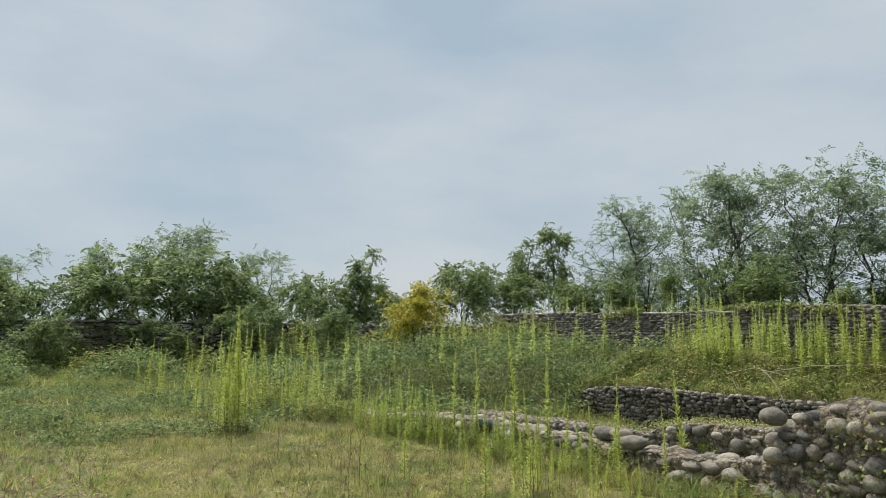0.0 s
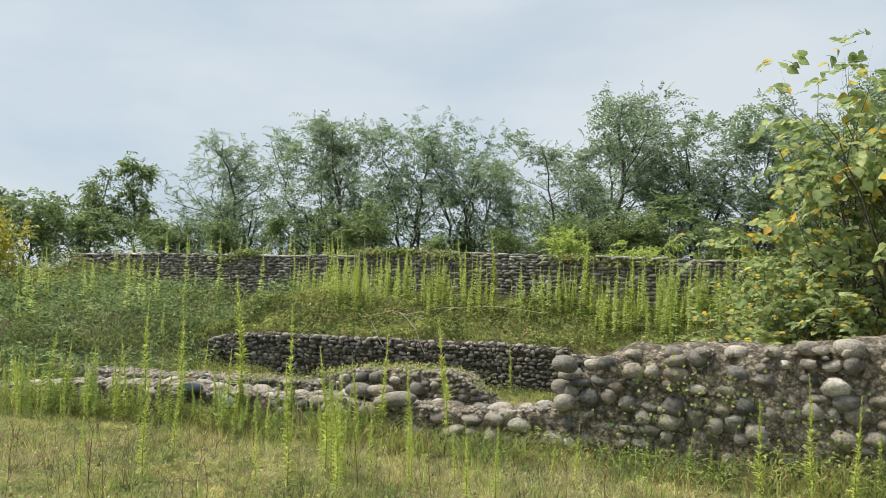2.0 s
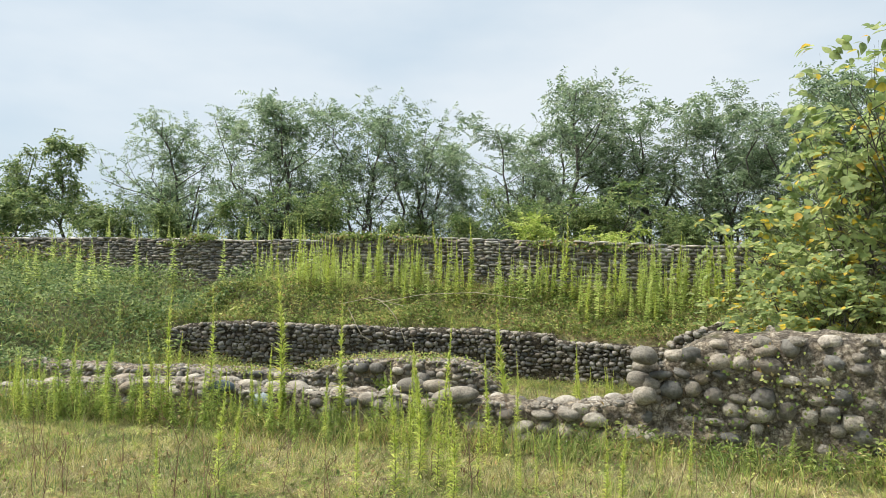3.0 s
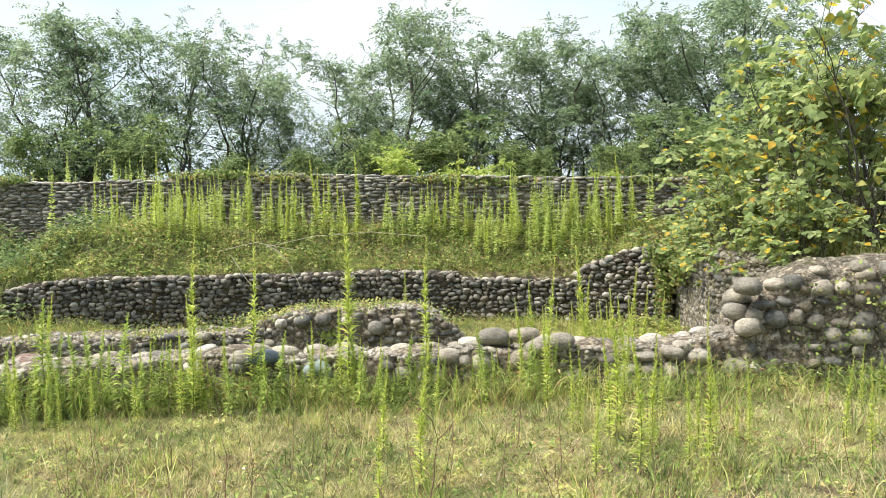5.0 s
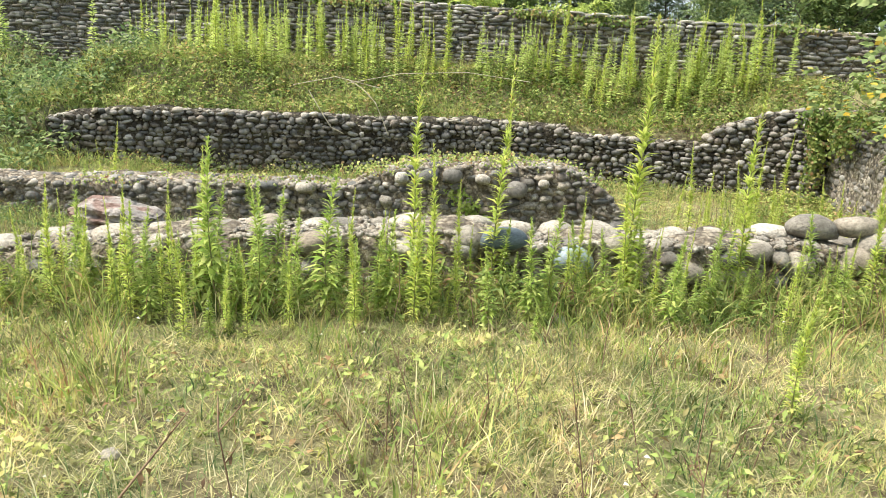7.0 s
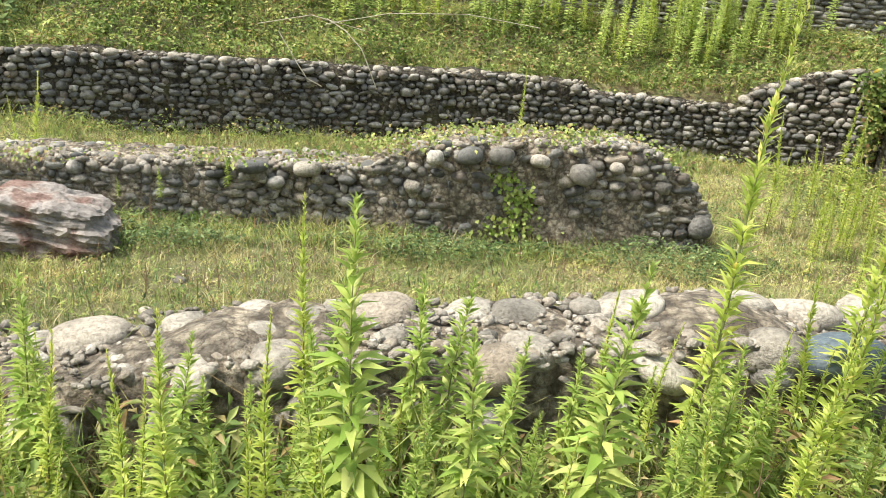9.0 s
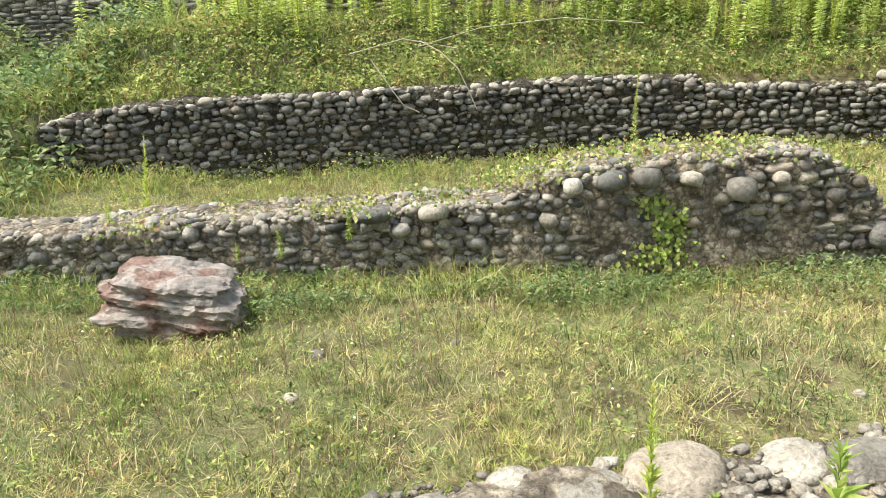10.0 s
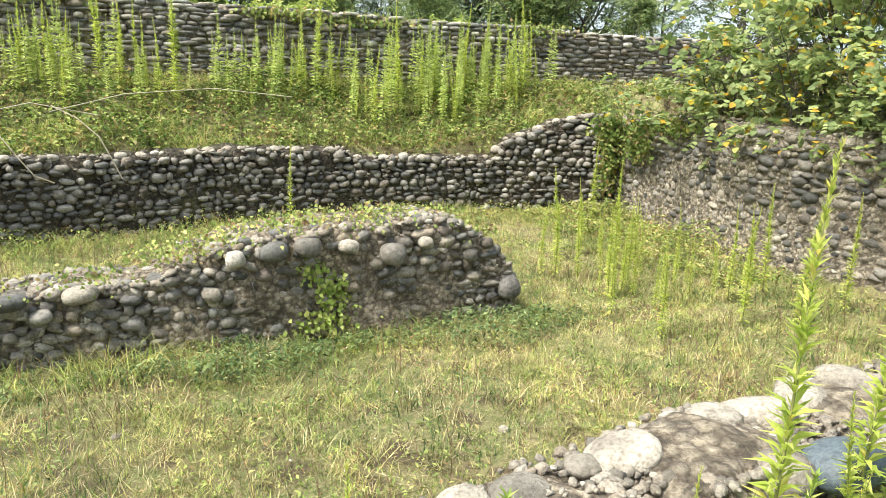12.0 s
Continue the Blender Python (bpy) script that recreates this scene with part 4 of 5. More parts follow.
# ---- goldenrod and leafy weeds ----
for x, y, top in ((0.27, 3.30, 1.29), (0.70, 3.40, 1.28), (1.42, 3.52, 1.50), (2.0, 3.60, 1.15), (2.93, 3.78, 1.02), (3.55, 3.88, 0.76), 
                  (-4.25, 8.3, -0.05), (-4.45, 8.35, 0.0), (0.55, 11.9, 0.35), (4.9, 7.0, 0.25), (5.2, 6.6, 0.3), (3.3, 4.4, 0.55)):
    grow(GROW, x, y, top - float(land(x, y)) + 0.02)
for x, y, h in ((2.2, 1.75, 0.6), (3.12, 1.95, 0.6), (3.36, 2.0, 0.65), (2.05, 1.35, 0.5), (3.3, 2.5, 0.7), (3.05, 2.75, 0.6), (3.46, 3.4, 0.6), (3.1, 2.75, 0.55), (1.9, 2.3, 0.45), (2.9, 3.2, 0.55), (4.1, 2.6, 0.5),
                (5.0, 3.2, 0.5), (6.2, 3.4, 0.7), (6.5, 3.6, 0.85), (6.75, 3.3, 0.8), (7.1, 3.5, 0.9), (7.4, 3.2, 0.8), (7.0, 3.0, 0.7), (-0.82, 2.75, 0.52), (-1.05, 2.78, 0.5), (-1.4, 2.8, 0.58), (-1.75, 2.75, 0.6), (-0.45, 2.6, 0.5), (-0.6, 2.5, 0.42), (-0.95, 2.68, 0.5), (-0.2, 2.72, 0.45), (-1.55, 2.62, 0.5), (0.1, 2.75, 0.4), (-0.7, 2.85, 0.5), (-1.2, 2.72, 0.45), (-1.05, 2.72, 0.56), (-0.79, 2.78, 0.64), (0.43, 2.95, 0.64), (0.36, 2.9, 0.5)):
    grow(GROW, x, y, h)
for _ in range(18):
    grow(GROW, rng.uniform(3.0, 4.8), rng.uniform(2.0, 3.5), rng.uniform(0.3, 0.6))
for _ in range(9):
    grow(GROW, rng.normal(-1.9, 0.22), rng.normal(0.95, 0.16), rng.uniform(0.9, 1.4))
for _ in range(46):
    x = rng.uniform(-8, -2.4)
    grow(GROW, x, rng.uniform(0.9, 3.0) + 0.12 * x, rng.uniform(0.6, 1.2))
centres = [(rng.uniform(-6.6, 5.0), 14.2 - abs(rng.normal(0, 0.5))) for _ in range(60)]
for _ in range(320):
    cx, cy = centres[rng.randint(60)]
    (grow if len(used) and _ < 110 else (lambda kinds, *at: grow_far(*at)))(GROW, cx + rng.normal(0, 0.4), min(14.4, cy + rng.normal(0, 0.25)), rng.uniform(0.55, 1.35))
for _ in range(44):
    grow(GROW, rng.normal(3.6, 0.55), rng.normal(8.4, 0.9), rng.uniform(0.4, 0.95))
for _ in range(36):
    x = rng.uniform(-9.5, -5.0)
    grow_far(x, rng.uniform(3.6, 6.5) + 0.1 * x, rng.uniform(0.7, 1.3))
for _ in range(80):
    grow_far(rng.uniform(-17.5, -7), rng.uniform(2.0, 14.2), rng.uniform(0.8, 1.7))
for _ in range(60):
    grow_far(rng.uniform(-17, -5), rng.uniform(15.2, 16.3), rng.uniform(0.9, 1.5))
for x, y, h in ((-0.62, 2.85, 0.86), (-1.38, 3.0, 0.62), (-0.38, 2.84, 0.6), (-0.48, 2.8, 0.4), (-0.25, 2.84, 0.38), (0.07, 2.9, 0.4), (-0.08, 2.92, 0.7)):
    grow(HERBS, x, y, h)
for _ in range(230):
    x = rng.uniform(-2.8, 3.0)
    y = float(w1_front(x)) - abs(rng.normal(0.10, 0.24)) - 0.06
    if (x + 1.1) ** 2 + (y - 2.1) ** 2 > 0.3:
        grow(HERBS if rng.rand() < 0.7 else GROW, x, y, rng.uniform(0.24, 0.58))
for _ in range(34):
    x = rng.uniform(4.8, 8.8)
    grow(HERBS, x, 4.05 - abs(rng.normal(0.1, 0.2)), rng.uniform(0.2, 0.45))
for x, y, z, h in ((-4.3, 7.75, -0.4, 0.5), (-3.2, 7.6, -0.62, 0.3), (-2.85, 7.62, -0.62, 0.28), (-2.3, 7.7, -0.5, 0.3), (-1.2, 7.75, -0.86, 0.3), (-2.6, 7.8, -0.4, 0.25)):
    grow(HERBS, x, y, h, z=z)

stand = thing("goldenrod_stand", "far stands of yellow-green goldenrod on the overgrown bank", "plants")
tagged(stand, kind="stuff")
join_stones("stand_leaves", [(leaves, m) for leaves, stem, m in FAR], stand, MAT_STAND)
join_stones("stand_stems", [(stem, m) for leaves, stem, m in FAR], stand, MAT_STEM)

# ---- ground cover ----


def stuff(name, me, label, category):
    return tagged(new(name, me), label, category, kind="stuff")


def scatter(n, x0, x1, y0, y1, seed, keep=None):
    r = np.random.RandomState(seed)
    p = np.c_[r.uniform(x0, x1, n), r.uniform(y0, y1, n)]
    if keep is not None:
        p = p[keep(p[:, 0], p[:, 1])]
    return p, r


def turf(name, n, area, height, width, seed, label, mat, keep=None, tuft=0.05, blades=7, wild=1.1, fine=False):
    """Grass in tufts; thin and short where the soil is bare."""
    c, r = scatter(n // blades, *area, seed, keep)
    q = np.c_[c, np.zeros(len(c))]
    thick = 0.5 + 0.5 * waves(q, 0.55, seed + 1) + 0.25 * waves(q, 2.0, seed + 3)
    c = c[r.rand(len(c)) < np.clip(0.25 + 1.1 * thick, 0.12, 1)]
    tall = np.clip(0.8 + 0.5 * waves(np.c_[c, np.zeros(len(c))], 0.8, seed + 2), 0.35, 1.6)
    i = np.repeat(np.arange(len(c)), blades)
    away = r.normal(0, tuft, (len(i), 2))
    xy = c[i] + away
    p = np.c_[xy, land(xy[:, 0], xy[:, 1]) - 0.005]
    h = r.uniform(*height, len(i)) * tall[i]
    lean = np.c_[away / tuft * 0.35 + r.normal(0, wild, (len(i), 2)), np.zeros(len(i))] * (h * 0.6)[:, None]
    return stuff(name, blade_mesh(name, p, lean, h, r.uniform(*width, len(i)), mat, r, fine), label, "grass")


turf("meadow_grass", 320000, (-3.5, 8.0, -0.9, 4.1), (0.025, 0.085), (0.003, 0.007), 301, "short dry yellow-green grass on the open ground", MAT_GRASS, lambda x, y: y < w1_front(x) - 0.02, 0.04, fine=True, wild=1.5)
turf("field_grass", 55000, (-17.5, 9.5, -6.5, 3.0), (0.07, 0.24), (0.008, 0.018), 302, "dry tufted grass on the open field", MAT_WEED, lambda x, y: (y < 2.4 + 0.1 * x) & ((x < -3.5) | (y < -0.9)), 0.08)
turf("court_grass", 290000, (-7.5, 5.7, 3.4, 12.5), (0.03, 0.10), (0.004, 0.008), 303, "sparse dry grass on the sunken court floor", MAT_GRASS,
     lambda x, y: (y > w1_front(x) + 0.42) & (y < np.interp(x, W3_X, W3_Y)) & (x < np.interp(y, W5_Y, W5_X)) & ((y < 7.9 + 0.1 * x) | (y > 8.5 + 0.1 * x) | (x > 2.1)), 0.045, fine=True, wild=1.5)
turf("rough_grass", 65000, (-17.8, -5.0, -6.0, 14.5), (0.15, 0.5), (0.007, 0.014), 304, "tall rough grass and weeds on the overgrown bank", MAT_WEED, lambda x, y: (((y > 2.6 + 0.12 * x) & (x < -6.0 + (y - 8) * 0.1)) | (x < -9.0 - 0.4 * np.abs(y - 2.6))), 0.09)
turf("bank_grass", 42000, (-8.0, 6.0, 11.0, 14.6), (0.10, 0.32), (0.005, 0.010), 305, "weedy grass on the terrace bank", MAT_WEED, lambda x, y: y > np.interp(x, W3_X, W3_Y) + 0.3, 0.07)
turf("verge_grass", 42000, (-6.0, 9.0, 2.0, 4.2), (0.12, 0.36), (0.004, 0.009), 306, "long grass along the foot of the front wall", MAT_WEED, lambda x, y: (y < w1_front(x) - 0.02) & (y > w1_front(x) - 0.55), 0.06)
turf("east_grass", 16000, (5.6, 11.0, 4.7, 14.4), (0.10, 0.3), (0.006, 0.012), 307, "dry grass on the ground above the east wall", MAT_GRASS, lambda x, y: x > np.interp(y, W5_Y, W5_X) + 0.2, 0.07)
turf("wall_foot_grass", 22000, (-9.0, 2.3, 6.4, 8.2), (0.08, 0.24), (0.004, 0.009), 308, "green grass along the foot of the inner wall", MAT_WEED, lambda x, y: (y < 7.95 + 0.1 * x) & (y > 7.45 + 0.1 * x), 0.05)
turf("terrace_foot_grass", 22000, (-7.0, 5.5, 10.0, 12.6), (0.08, 0.28), (0.005, 0.010), 309, "green grass and weeds along the foot of the terrace wall", MAT_WEED,
     lambda x, y: (y < np.interp(x, W3_X, W3_Y)) & (y > np.interp(x, W3_X, W3_Y) - 0.9), 0.06)
turf("court_straw", 60000, (-6.0, 5.6, 3.8, 12.2), (0.02, 0.05), (0.003, 0.006), 313, "bleached straw lying on the court floor", MAT_STRAW,
     lambda x, y: (y > w1_front(x) + 0.5) & (y < np.interp(x, W3_X, W3_Y)) & ((y < 7.9 + 0.1 * x) | (y > 8.5 + 0.1 * x) | (x > 2.1)), 0.09, wild=5.0, fine=True)
turf("meadow_straw", 90000, (-4.5, 8.0, -1.2, 4.0), (0.02, 0.05), (0.003, 0.006), 314, "bleached straw lying in the meadow", MAT_STRAW, lambda x, y: y < w1_front(x) - 0.1, 0.09, wild=5.0, fine=True)
turf("court_tussocks", 42000, (-5.5, 5.5, 4.0, 12.2), (0.05, 0.15), (0.004, 0.008), 315, "long bleached grass tussocks on the court floor", MAT_STRAW,
     lambda x, y: (y > w1_front(x) + 0.6) & (y < np.interp(x, W3_X, W3_Y) - 0.1) & ((y < 7.85 + 0.1 * x) | (y > 8.5 + 0.1 * x) | (x > 2.2)), 0.07, 24, 0.8)
turf("court_sedge", 30000, (-5.5, 5.5, 4.0, 12.2), (0.05, 0.15), (0.004, 0.009), 316, "dark green grass clumps on the court floor", MAT_SHRUB,
     lambda x, y: (y > w1_front(x) + 0.6) & (y < np.interp(x, W3_X, W3_Y) - 0.1) & ((y < 7.85 + 0.1 * x) | (y > 8.5 + 0.1 * x) | (x > 2.2)), 0.07, 20, 0.8)
turf("meadow_tussocks", 22000, (-4.5, 8.0, -0.6, 3.8), (0.07, 0.18), (0.003, 0.006), 317, "long bleached grass tussocks in the meadow", MAT_STRAW, lambda x, y: y < w1_front(x) - 0.15, 0.07, 22, 0.8)
turf("meadow_sedge", 18000, (-4.5, 8.0, 0.4, 3.8), (0.05, 0.15), (0.003, 0.006), 318, "green grass clumps in the meadow", MAT_SHRUB, lambda x, y: y < w1_front(x) - 0.15, 0.07, 20, 0.8)
turf("back_grass", 15000, (-24.0, 14.0, 15.1, 21.0), (0.3, 0.8), (0.012, 0.025), 310, "tall grass behind the enclosure wall", MAT_WEED, None, 0.12)


def leafage(name, n, area, keep, low, high, size, width, mat, label, category, seed, clump=0.5, bare=-9.0):
    """Small leaves in low mounds."""
    p, r = scatter(n, *area, seed, keep)
    q = np.c_[p, np.zeros(len(p))]
    mound = 0.5 + 0.6 * waves(q, clump, seed + 1)
    pick = mound > bare
    p, mound = p[pick], np.clip(mound[pick], 0.08, 1.3)
    z = land(p[:, 0], p[:, 1]) + low + (high - low) * mound * r.rand(len(p)) ** 0.7
    d = unit(r.normal(0, 1, (len(p), 3)) * np.array([1, 1, 0.5]))
    ln = r.uniform(*size, len(p))
    v, loops, sizes = leaf_arrays(np.c_[p, z], d, unit(np.array([[0, 0, 1.0]]) + r.normal(0, 0.4, (len(p), 3))), ln, ln * width)
    k = np.arange(len(p))[:, None] * 5
    return stuff(name, mesh_of(name, v, (k + np.array([[0, 1, 2, 0, 2, 3]])).ravel(), np.full(len(p) * 2, 3), mat), label, category)


turf("court_tufts", 60000, (-6.0, 5.4, 4.2, 12.0), (0.06, 0.17), (0.003, 0.008), 311, "taller weedy tufts on the court floor", MAT_WEED,
     lambda x, y: (y > w1_front(x) + 0.6) & (y < np.interp(x, W3_X, W3_Y) - 0.1) & (waves(np.c_[x, y, 0 * x], 0.9, 77) > 0.05) & ((y < 7.9 + 0.1 * x) | (y > 8.5 + 0.1 * x) | (x > 2.1)), 0.06, 16, 0.6)
turf("meadow_tufts", 44000, (-5.0, 8.0, -1.0, 3.8), (0.08, 0.22), (0.004, 0.009), 312, "taller weedy tufts in the meadow", MAT_WEED,
     lambda x, y: (y < w1_front(x) - 0.1) & (waves(np.c_[x, y, 0 * x], 0.9, 78) > 0.12), 0.06, 16, 0.6)
W3_AT = lambda x: np.interp(x, W3_X, W3_Y)
leafage("bramble_cover", 52000, (-8.5, 6.2, 10.7, 14.4), lambda x, y: (y > W3_AT(x) + 0.04) & (y < W3_AT(x) + 1.9), 0.0, 0.42, (0.04, 0.095), 0.6, MAT_WEED_DARK, "low bramble and creeper cover on the terrace edge", "brambles", 321)
leafage("bank_weeds", 70000, (-17.8, -6.2, -6.0, 14.5), lambda x, y: (y > 4.0 + 0.1 * x) | (x < -11.5), 0.0, 0.95, (0.06, 0.15), 0.5, MAT_SHRUB, "dense weeds and brambles on the overgrown bank", "weeds", 322, 0.3)
leafage("verge_weeds", 60000, (-6.2, 9.0, 1.3, 4.2), lambda x, y: (y < w1_front(x) - 0.0) & (y > w1_front(x) - 0.5), 0.0, 0.36, (0.025, 0.07), 0.3, MAT_WEED_DARK, "small weeds along the foot of the front wall", "weeds", 323, 0.9)
leafage("field_weeds", 64000, (-12.0, -1.5, -5.0, 2.8), lambda x, y: y < w1_front(x) - 0.1, 0.0, 0.24, (0.03, 0.09), 0.4, MAT_SHRUB, "scattered green weeds in the field", "weeds", 328, 0.45, 0.42)
leafage("hedge_weeds", 36000, (-17.75, -13.0, -6.0, 14.5), lambda x, y: x < -14 + 0.8 * np.sin(y), 0.1, 1.5, (0.07, 0.16), 0.5, MAT_WEED_DARK, "tall weeds and brambles against the west wall", "weeds", 329, 0.3)
leafage("court_weeds", 45000, (-6.0, 5.6, 4.0, 12.4), lambda x, y: (y < W3_AT(x)) & ((y < 7.9 + 0.1 * x) | (y > 8.5 + 0.1 * x) | (x > 2.1)) & (y > w1_front(x) + 0.5), 0.0, 0.13, (0.02, 0.05), 0.4, MAT_WEED, "small weeds among the dry grass of the court", "weeds", 324, 0.9, 0.35)
leafage("wall_foot_weeds", 16000, (-5.0, 2.6, 6.9, 8.0), lambda x, y: (y < 7.93 + 0.08 * x) & (y > 7.3 + 0.08 * x + 0.2 * np.sin(3 * x)), 0.0, 0.24, (0.02, 0.055), 0.45, MAT_SHRUB, "green weeds along the foot of the inner wall", "weeds", 341, 0.8)
leafage("terrace_foot_weeds", 15000, (-6.5, 5.4, 10.0, 12.5), lambda x, y: (y < W3_AT(x)) & (y > W3_AT(x) - 0.7), 0.0, 0.3, (0.025, 0.065), 0.45, MAT_WEED_DARK, "weeds along the foot of the terrace wall", "weeds", 342, 0.8)
leafage("wall_overgrowth", 26000, (-7.0, -2.3, 1.2, 3.4), lambda x, y: (y < w1_front(x) + 0.35) & (y > w1_front(x) - 0.7), 0.0, 0.5, (0.03, 0.08), 0.35, MAT_WEED_DARK, "weeds overgrowing the low end of the front wall", "weeds", 343, 0.7)
leafage("court_herbs", 26000, (-5.0, 5.4, 4.6, 11.5), lambda x, y: (y < W3_AT(x) - 0.3) & ((y < 7.6 + 0.1 * x) | (y > 8.6 + 0.1 * x) | (x > 2.3)) & (waves(np.c_[x, y, 0 * x], 0.45, 79) > 0.25), 0.0, 0.2, (0.02, 0.05), 0.4, MAT_SHRUB, "patches of green herbs on the court floor", "weeds", 344, 1.2)
leafage("meadow_weeds", 42000, (-5.0, 8.5, -2.0, 4.0), lambda x, y: y < w1_front(x) - 0.1, 0.0, 0.07, (0.02, 0.05), 0.5, MAT_WEED, "small weeds in the dry meadow", "weeds", 325, 0.9, 0.35)
leafage("corner_creeper", 12000, (2.9, 5.4, 8.0, 12.0), lambda x, y: (x > 4.4 - (y - 8) * 0.12) & (x < np.interp(y, W5_Y, W5_X) - 0.05), 0.0, 0.4, (0.03, 0.08), 0.45, MAT_WEED, "green weeds along the foot of the east wall", "weeds", 326, 0.7)
leafage("east_creeper", 14000, (5.3, 9.0, 8.0, 14.0), lambda x, y: x > np.interp(y, W5_Y, W5_X) + 0.1, 0.0, 0.35, (0.03, 0.08), 0.6, MAT_WEED_DARK, "creepers over the top of the east wall", "brambles", 327, 0.6)


def creeper(name, spots, count, size, mat, label, seed):
    """Ivy hugging a wall face: leaves round the given centres."""
    r = np.random.RandomState(seed)
    p, d = [], []
    for (x, y, z), (rx, ry, rz), share in spots:
        n = int(count * share)
        p.append(np.array([x, y, z]) + r.normal(0, 0.5, (n, 3)) * np.array([rx, ry, rz]))
        d.append(r.normal(0, 1, (n, 3)) + np.array([0, -0.3, -0.7]))
    p, d = np.concatenate(p), unit(np.concatenate(d))
    ln = r.uniform(*size, len(p))
    v, loops, sizes = leaf_arrays(p, d, unit(np.array([[0, -1.0, 0.4]]) + r.normal(0, 0.3, (len(p), 3))), ln, ln * 0.75)
    return stuff(name, mesh_of(name, v, loops, sizes, mat), label, "ivy")


creeper("wall_ivy", [((0.05, 7.93, -0.28), (0.12, 0.03, 0.12), 0.25), ((0.22, 7.93, -0.48), (0.14, 0.03, 0.2), 0.4), ((0.15, 7.9, -0.72), (0.3, 0.06, 0.14), 0.35)], 420, (0.03, 0.06), MAT_GREEN_HERB, "green ivy climbing the face of the inner wall", 331)
creeper("corner_ivy", [((5.25, 11.75, 0.45), (0.25, 0.1, 0.25), 0.25), ((5.42, 11.3, 0.35), (0.08, 0.4, 0.3), 0.3), ((5.25, 11.7, -0.1), (0.15, 0.1, 0.5), 0.25), ((5.5, 10.6, 0.62), (0.15, 0.6, 0.15), 0.2)], 2400, (0.04, 0.08), MAT_WEED_DARK, "dark ivy hanging in the corner of the court", 332)
creeper("block_weeds", [((x, 4.12, z), (0.5, 0.05, 0.22), 0.12) for x, z in ((5.2, 0.3), (5.9, 0.55), (6.6, 0.35), (7.3, 0.7), (6.2, 0.15), (7.9, 0.4), (5.5, 0.7))], 800, (0.015, 0.045), MAT_WEED_DARK, "dry weeds hanging on the face of the tall wall stub", 334)
creeper("top_ivy", [((x, 14.62, z), (w, 0.16, 0.10), s) for x, z, w, s in ((-4.2, 2.22, 1.3, 0.3), (-2.6, 2.12, 0.8, 0.14), (0.9, 2.03, 0.7, 0.14), (2.2, 1.95, 1.0, 0.14), (5.4, 1.92, 0.8, 0.1), (-9.4, 2.22, 0.6, 0.12), (-10.2, 2.05, 0.7, 0.06))],
        3600, (0.04, 0.09), MAT_WEED_DARK, "ivy creeping along the top of the enclosure wall", 333)

r = np.random.RandomState(336)
creeper("hump_moss", [((x, 8.1 + 0.09 * x + r.uniform(-0.1, 0.25), z + r.uniform(0.0, 0.04)), (0.35, 0.3, 0.06), 0.07) for x, z in
                      ((-1.0, -0.12), (-0.7, -0.04), (-0.4, 0.0), (-0.1, 0.04), (0.2, 0.05), (0.5, 0.06), (0.8, 0.06), (1.1, 0.04), (1.35, -0.06), (1.6, -0.16), (-1.6, -0.27), (-2.4, -0.28), (-3.2, -0.3), (-4.0, -0.32))],
        3600, (0.015, 0.05), MAT_WEED, "dry weeds and moss on top of the inner wall", 335)

# Dry stalks standing in the grass.
r = np.random.RandomState(340)
spots = np.concatenate([np.c_[r.uniform(-2.5, 7.5, 230), r.uniform(0.2, 3.4, 230)], np.c_[r.uniform(-4.5, 4.8, 620), r.uniform(4.8, 11.0, 620)], np.c_[r.uniform(-9, -1, 110), r.uniform(-2.5, 2.2, 110)]])
lines = []
for x, y in spots:
    if y > w1_front(np.array(x)) - 0.05 and y < 5:
        continue
    if any((x - ex) ** 2 + (y - ey) ** 2 < 0.5 for _, (ex, ey, _), _, _ in PATH):
        continue
    if abs(y - 8.2 - 0.1 * x) < 0.45 and x < 2.2:
        continue
    z, h = float(land(x, y)), r.uniform(0.12, 0.42) * (1.5 if r.rand() < 0.2 else 1.0)
    tip = np.array([x + r.normal(0, 0.06), y + r.normal(0, 0.06), z + h])
    lines.append([(np.array([x, y, z - 0.02]), 0.0028), ((tip + [x, y, z]) / 2 + np.r_[r.normal(0, 0.01, 2), 0], 0.0022), (tip, 0.0012)])
    for _ in range(3):
        q = np.array([x, y, z]) + (tip - [x, y, z]) * r.uniform(0.5, 0.9)
        lines.append([(q, 0.0016), (q + np.r_[r.normal(0, 0.03, 2), r.uniform(0.02, 0.06)], 0.0009)])
stuff("dry_stalks", tubes_mesh("dry_stalks", lines, MAT_DRY_STEM, 3), "thin brown dry stalks standing in the grass", "stalks")



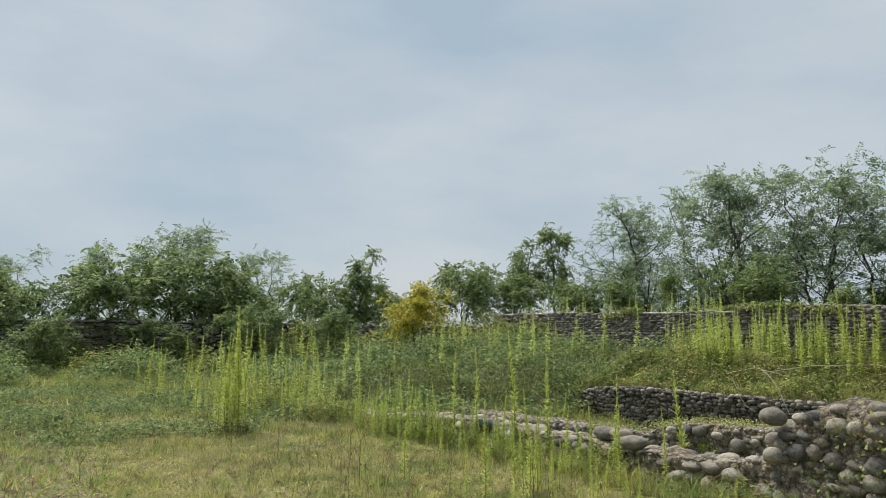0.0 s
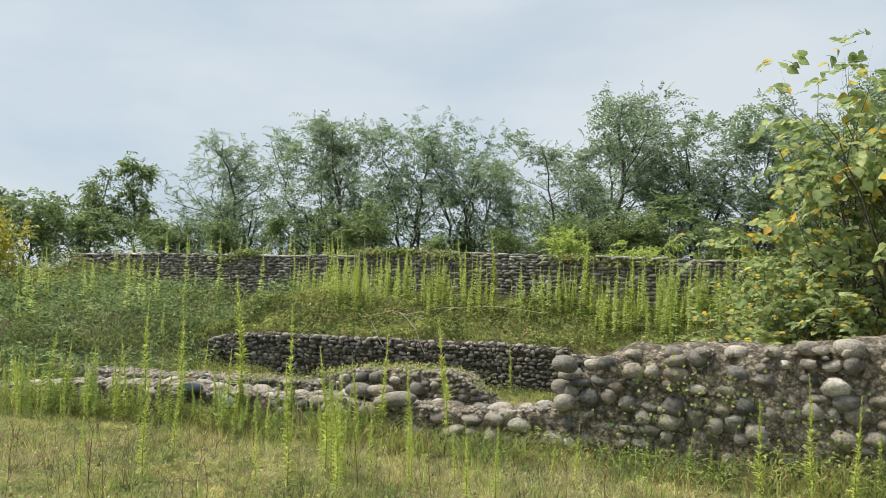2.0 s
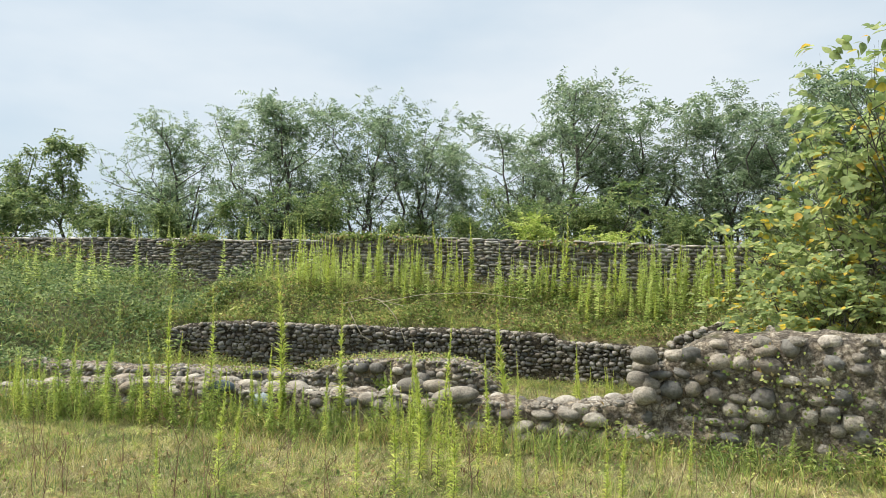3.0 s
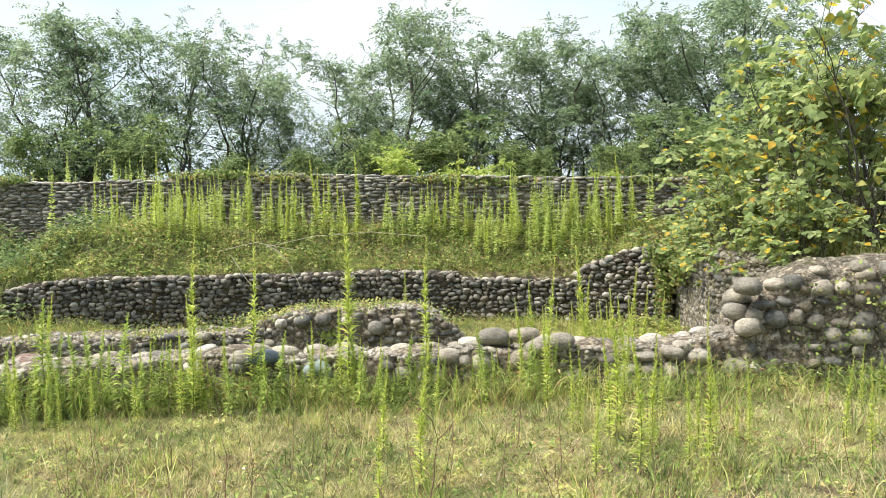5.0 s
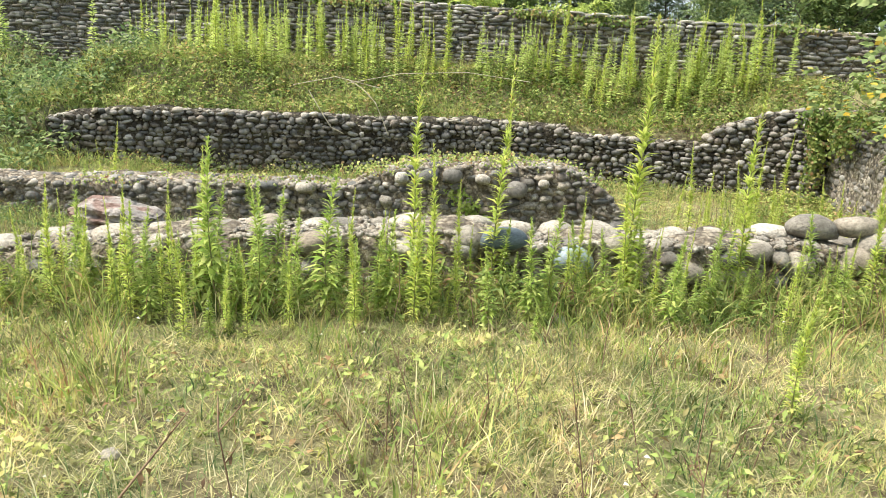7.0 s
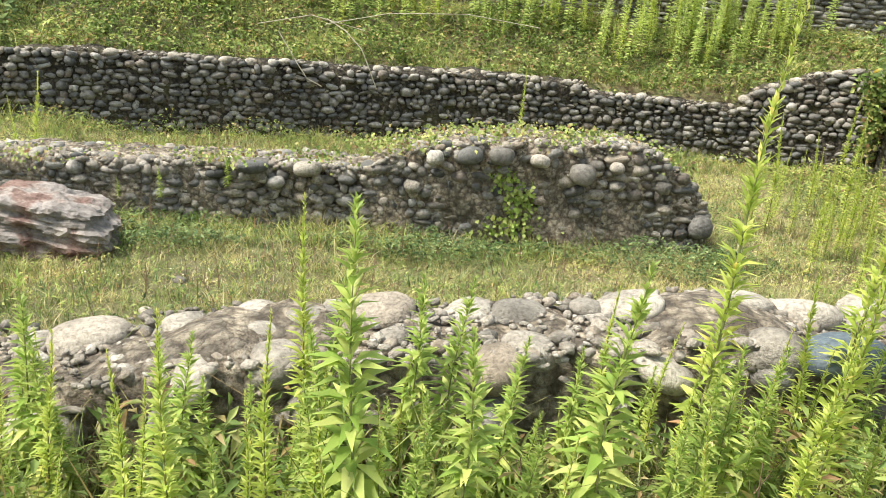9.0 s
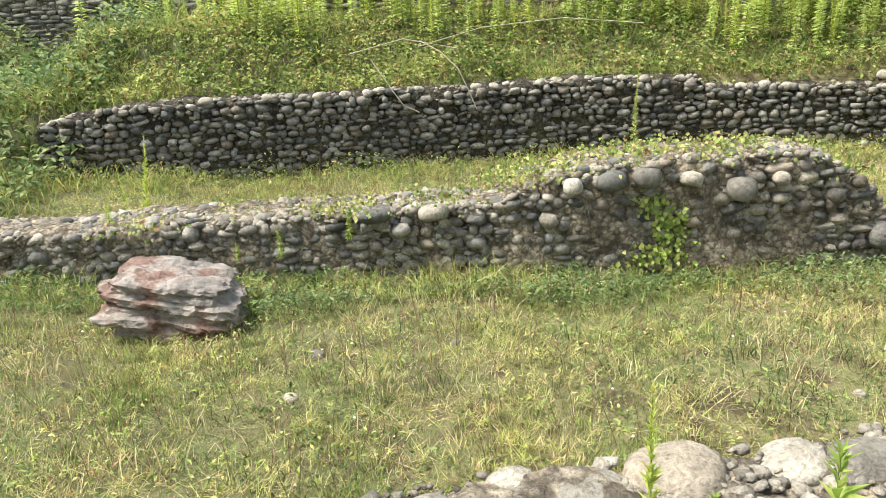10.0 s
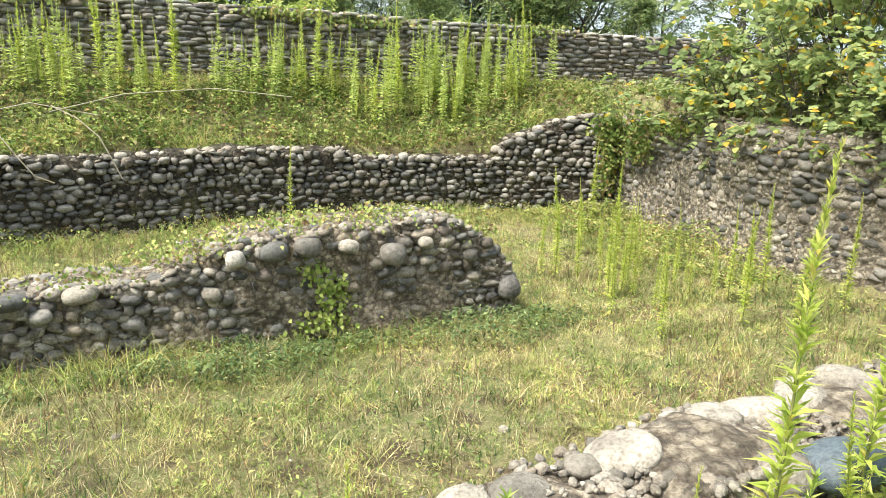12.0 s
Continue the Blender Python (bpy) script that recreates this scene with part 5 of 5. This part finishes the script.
def dead_stalk(seed, height):
    """A dead brown herb: a thin crooked stem with a few bare twigs and shrivelled leaves."""
    r = np.random.RandomState(seed)
    ob = thing("dead_stalk", "thin dead brown stalk with bare twigs standing in the meadow", "plant", "dead stalks")
    f = np.linspace(0, 1, 7)
    pts = np.c_[np.cumsum(r.normal(0, 0.014, 7)), np.cumsum(r.normal(0, 0.014, 7)), f * height]
    pts[0, :2] = 0
    part("stem", tubes_mesh("stem", [[(q, 0.0045 * (1 - 0.6 * k)) for q, k in zip(pts, f)]], MAT_DRY_STEM, 5), ob)
    tips = []
    for _ in range(5):
        q = pts[r.randint(2, 7)]
        a, ln = r.uniform(0, 6.28), height * r.uniform(0.15, 0.32)
        tip = q + np.array([math.cos(a) * 0.7, math.sin(a) * 0.7, 0.8]) * ln
        part("twig", tubes_mesh("twig", [[(q, 0.0024), ((q + tip) / 2 + r.normal(0, 0.006, 3), 0.0019), (tip, 0.001)]], MAT_DRY_STEM, 4), ob)
        tips += [q + (tip - q) * k for k in r.uniform(0.4, 1.0, 5)]
    tips = np.array(tips)
    n = len(tips)
    ln = r.uniform(0.012, 0.03, n)
    v, loops, sizes = leaf_arrays(tips, unit(r.normal(0, 1, (n, 3)) + np.array([0, 0, -0.6])), np.tile([[0.0, 0, 1]], (n, 1)), ln, ln * 0.4)
    part("leaves", mesh_of("leaves", v, loops, sizes, MAT_DEAD_LEAF), ob, "shrivelled brown leaves")
    return ob


STALKS = [dead_stalk(350 + k, 0.55) for k in range(4)]
r = np.random.RandomState(355)
for k, (x, y, h) in enumerate(((0.28, 0.42, 0.62), (0.22, 0.96, 0.5), (1.33, 1.3, 0.45), (1.55, 1.0, 0.42), (2.3, 1.25, 0.5), (1.2, 1.2, 0.35), (0.9, 1.15, 0.3), (1.05, 1.5, 0.35), (2.9, 0.9, 0.4), (3.3, 1.3, 0.45), (1.0, 0.75, 0.3),
                               (2.6, 1.9, 0.5), (3.8, 2.2, 0.5), (4.6, 1.8, 0.45), (5.4, 2.6, 0.5), (-2.6, 1.4, 0.5), (-3.4, 0.8, 0.6), (-4.2, 1.6, 0.55))):
    m = place(x, y, r.uniform(0, 360), h / 0.55)
    if k < 4:
        STALKS[k].matrix_basis = m
    else:
        copy_thing(STALKS[k % 4], m)

# White flower heads scattered in the grass.
p, r = scatter(420, -5, 7, -1, 11.5, 345, lambda x, y: ((y < w1_front(x) - 0.1) | (y > w1_front(x) + 0.7)) & (y < W3_AT(x) - 0.1))
n = len(p)
c = np.c_[p, land(p[:, 0], p[:, 1]) + r.uniform(0.05, 0.2, n)]
d = np.tile([[1.0, 0, 0.2]], (n, 1))
ln = r.uniform(0.010, 0.022, n)
v, loops, sizes = leaf_arrays(c, unit(d + r.normal(0, 0.3, (n, 3))), np.tile([[0, 0, 1.0]], (n, 1)), ln, ln)
stuff("flower_heads", mesh_of("flower_heads", v, loops, sizes, MAT_FLOWER), "tiny white flower heads dotted in the grass", "flowers")

# ---- loose things ----


def fallen_block():
    """The fallen block of red and white masonry: an angular lump with ledges."""
    bm = bmesh.new()
    bmesh.ops.create_icosphere(bm, subdivisions=5, radius=1.0)
    q = np.array([p.co for p in bm.verts])
    q /= (np.abs(q) ** 4.5).sum(1, keepdims=True) ** (1 / 4.5)
    q[:, 0] *= 1 - 0.22 * np.clip(q[:, 2], 0, 1)
    steps = np.round(waves(q, 0.8, 401, 2) * 2.2) / 2.2
    ledge = np.mod(np.floor(q[:, 2] * 3.2 + 0.8 * waves(q, 0.4, 403, 2)), 2)
    q[:, :2] *= (1 - 0.10 * ledge)[:, None]
    q *= (1 + 0.13 * steps + 0.07 * waves(q, 1.8, 402, 4))[:, None]
    for p, c in zip(bm.verts, q):
        p.co = Vector((c[0] * 0.47, c[1] * 0.33, c[2] * 0.21 - 0.05 * c[0]))
    me = bpy.data.meshes.new("fallen_block")
    bm.to_mesh(me)
    bm.free()
    me.materials.append(MAT_ROCK)
    ob = tagged(new("fallen_block", me), "fallen block of red and white masonry lying in the grass", "rock")
    ob.matrix_basis = pose(-3.43, 6.92, -0.64, 0, 3, 8)


fallen_block()
for x, y, w, z in ((-2.30, 6.44, 0.055, -0.86), (-2.32, 5.9, 0.05, -0.86), (-0.6, 5.2, 0.045, -0.86), (0.9, 6.0, 0.04, -0.87), (-1.4, 6.6, 0.035, -0.86), (1.05, 3.15, 0.05, 0.03), (-0.4, 1.55, 0.035, 0.0), (2.1, 1.5, 0.04, 0.0)):
    ob = tagged(new("loose_stone", BOULDERS[int(x * 7) % 8]), "pale loose stone lying in the grass", "stone", "loose stones")
    ob.matrix_basis = pose(x, y, float(land(x, y)) + w * 0.1, 0, 0, x * 90) @ Matrix.Diagonal((w, w * 0.8, w * 0.55, 1))

for pts in (((-2.78, 11.72, 0.56), (-2.66, 11.70, 0.38), (-2.51, 11.66, 0.16), (-2.39, 11.68, -0.02), (-2.2, 11.74, -0.12)),
            ((-2.18, 11.95, 0.75), (-1.92, 11.88, 0.62), (-1.69, 11.84, 0.40), (-1.59, 11.84, 0.18), (-1.47, 11.88, -0.12))):
    tagged(new("bleached_vine", tubes_mesh("bleached_vine", [[(np.array(q), 0.008) for q in pts]], MAT_VINE, 5)), "bleached dry vine hanging over the terrace wall", "vine", "dry vines")
for pts in (((-2.2, 11.98, 0.68), (-1.4, 12.5, 0.86), (-0.3, 12.9, 0.92), (0.8, 13.1, 0.80)), ((-3.1, 11.9, 0.62), (-2.4, 12.0, 0.78), (-1.7, 12.2, 0.62))):
    tagged(new("arching_bramble", tubes_mesh("arching_bramble", [[(np.array(q), 0.006) for q in pts]], MAT_VINE, 5)), "pale arching bramble cane on the terrace", "vine", "dry vines")
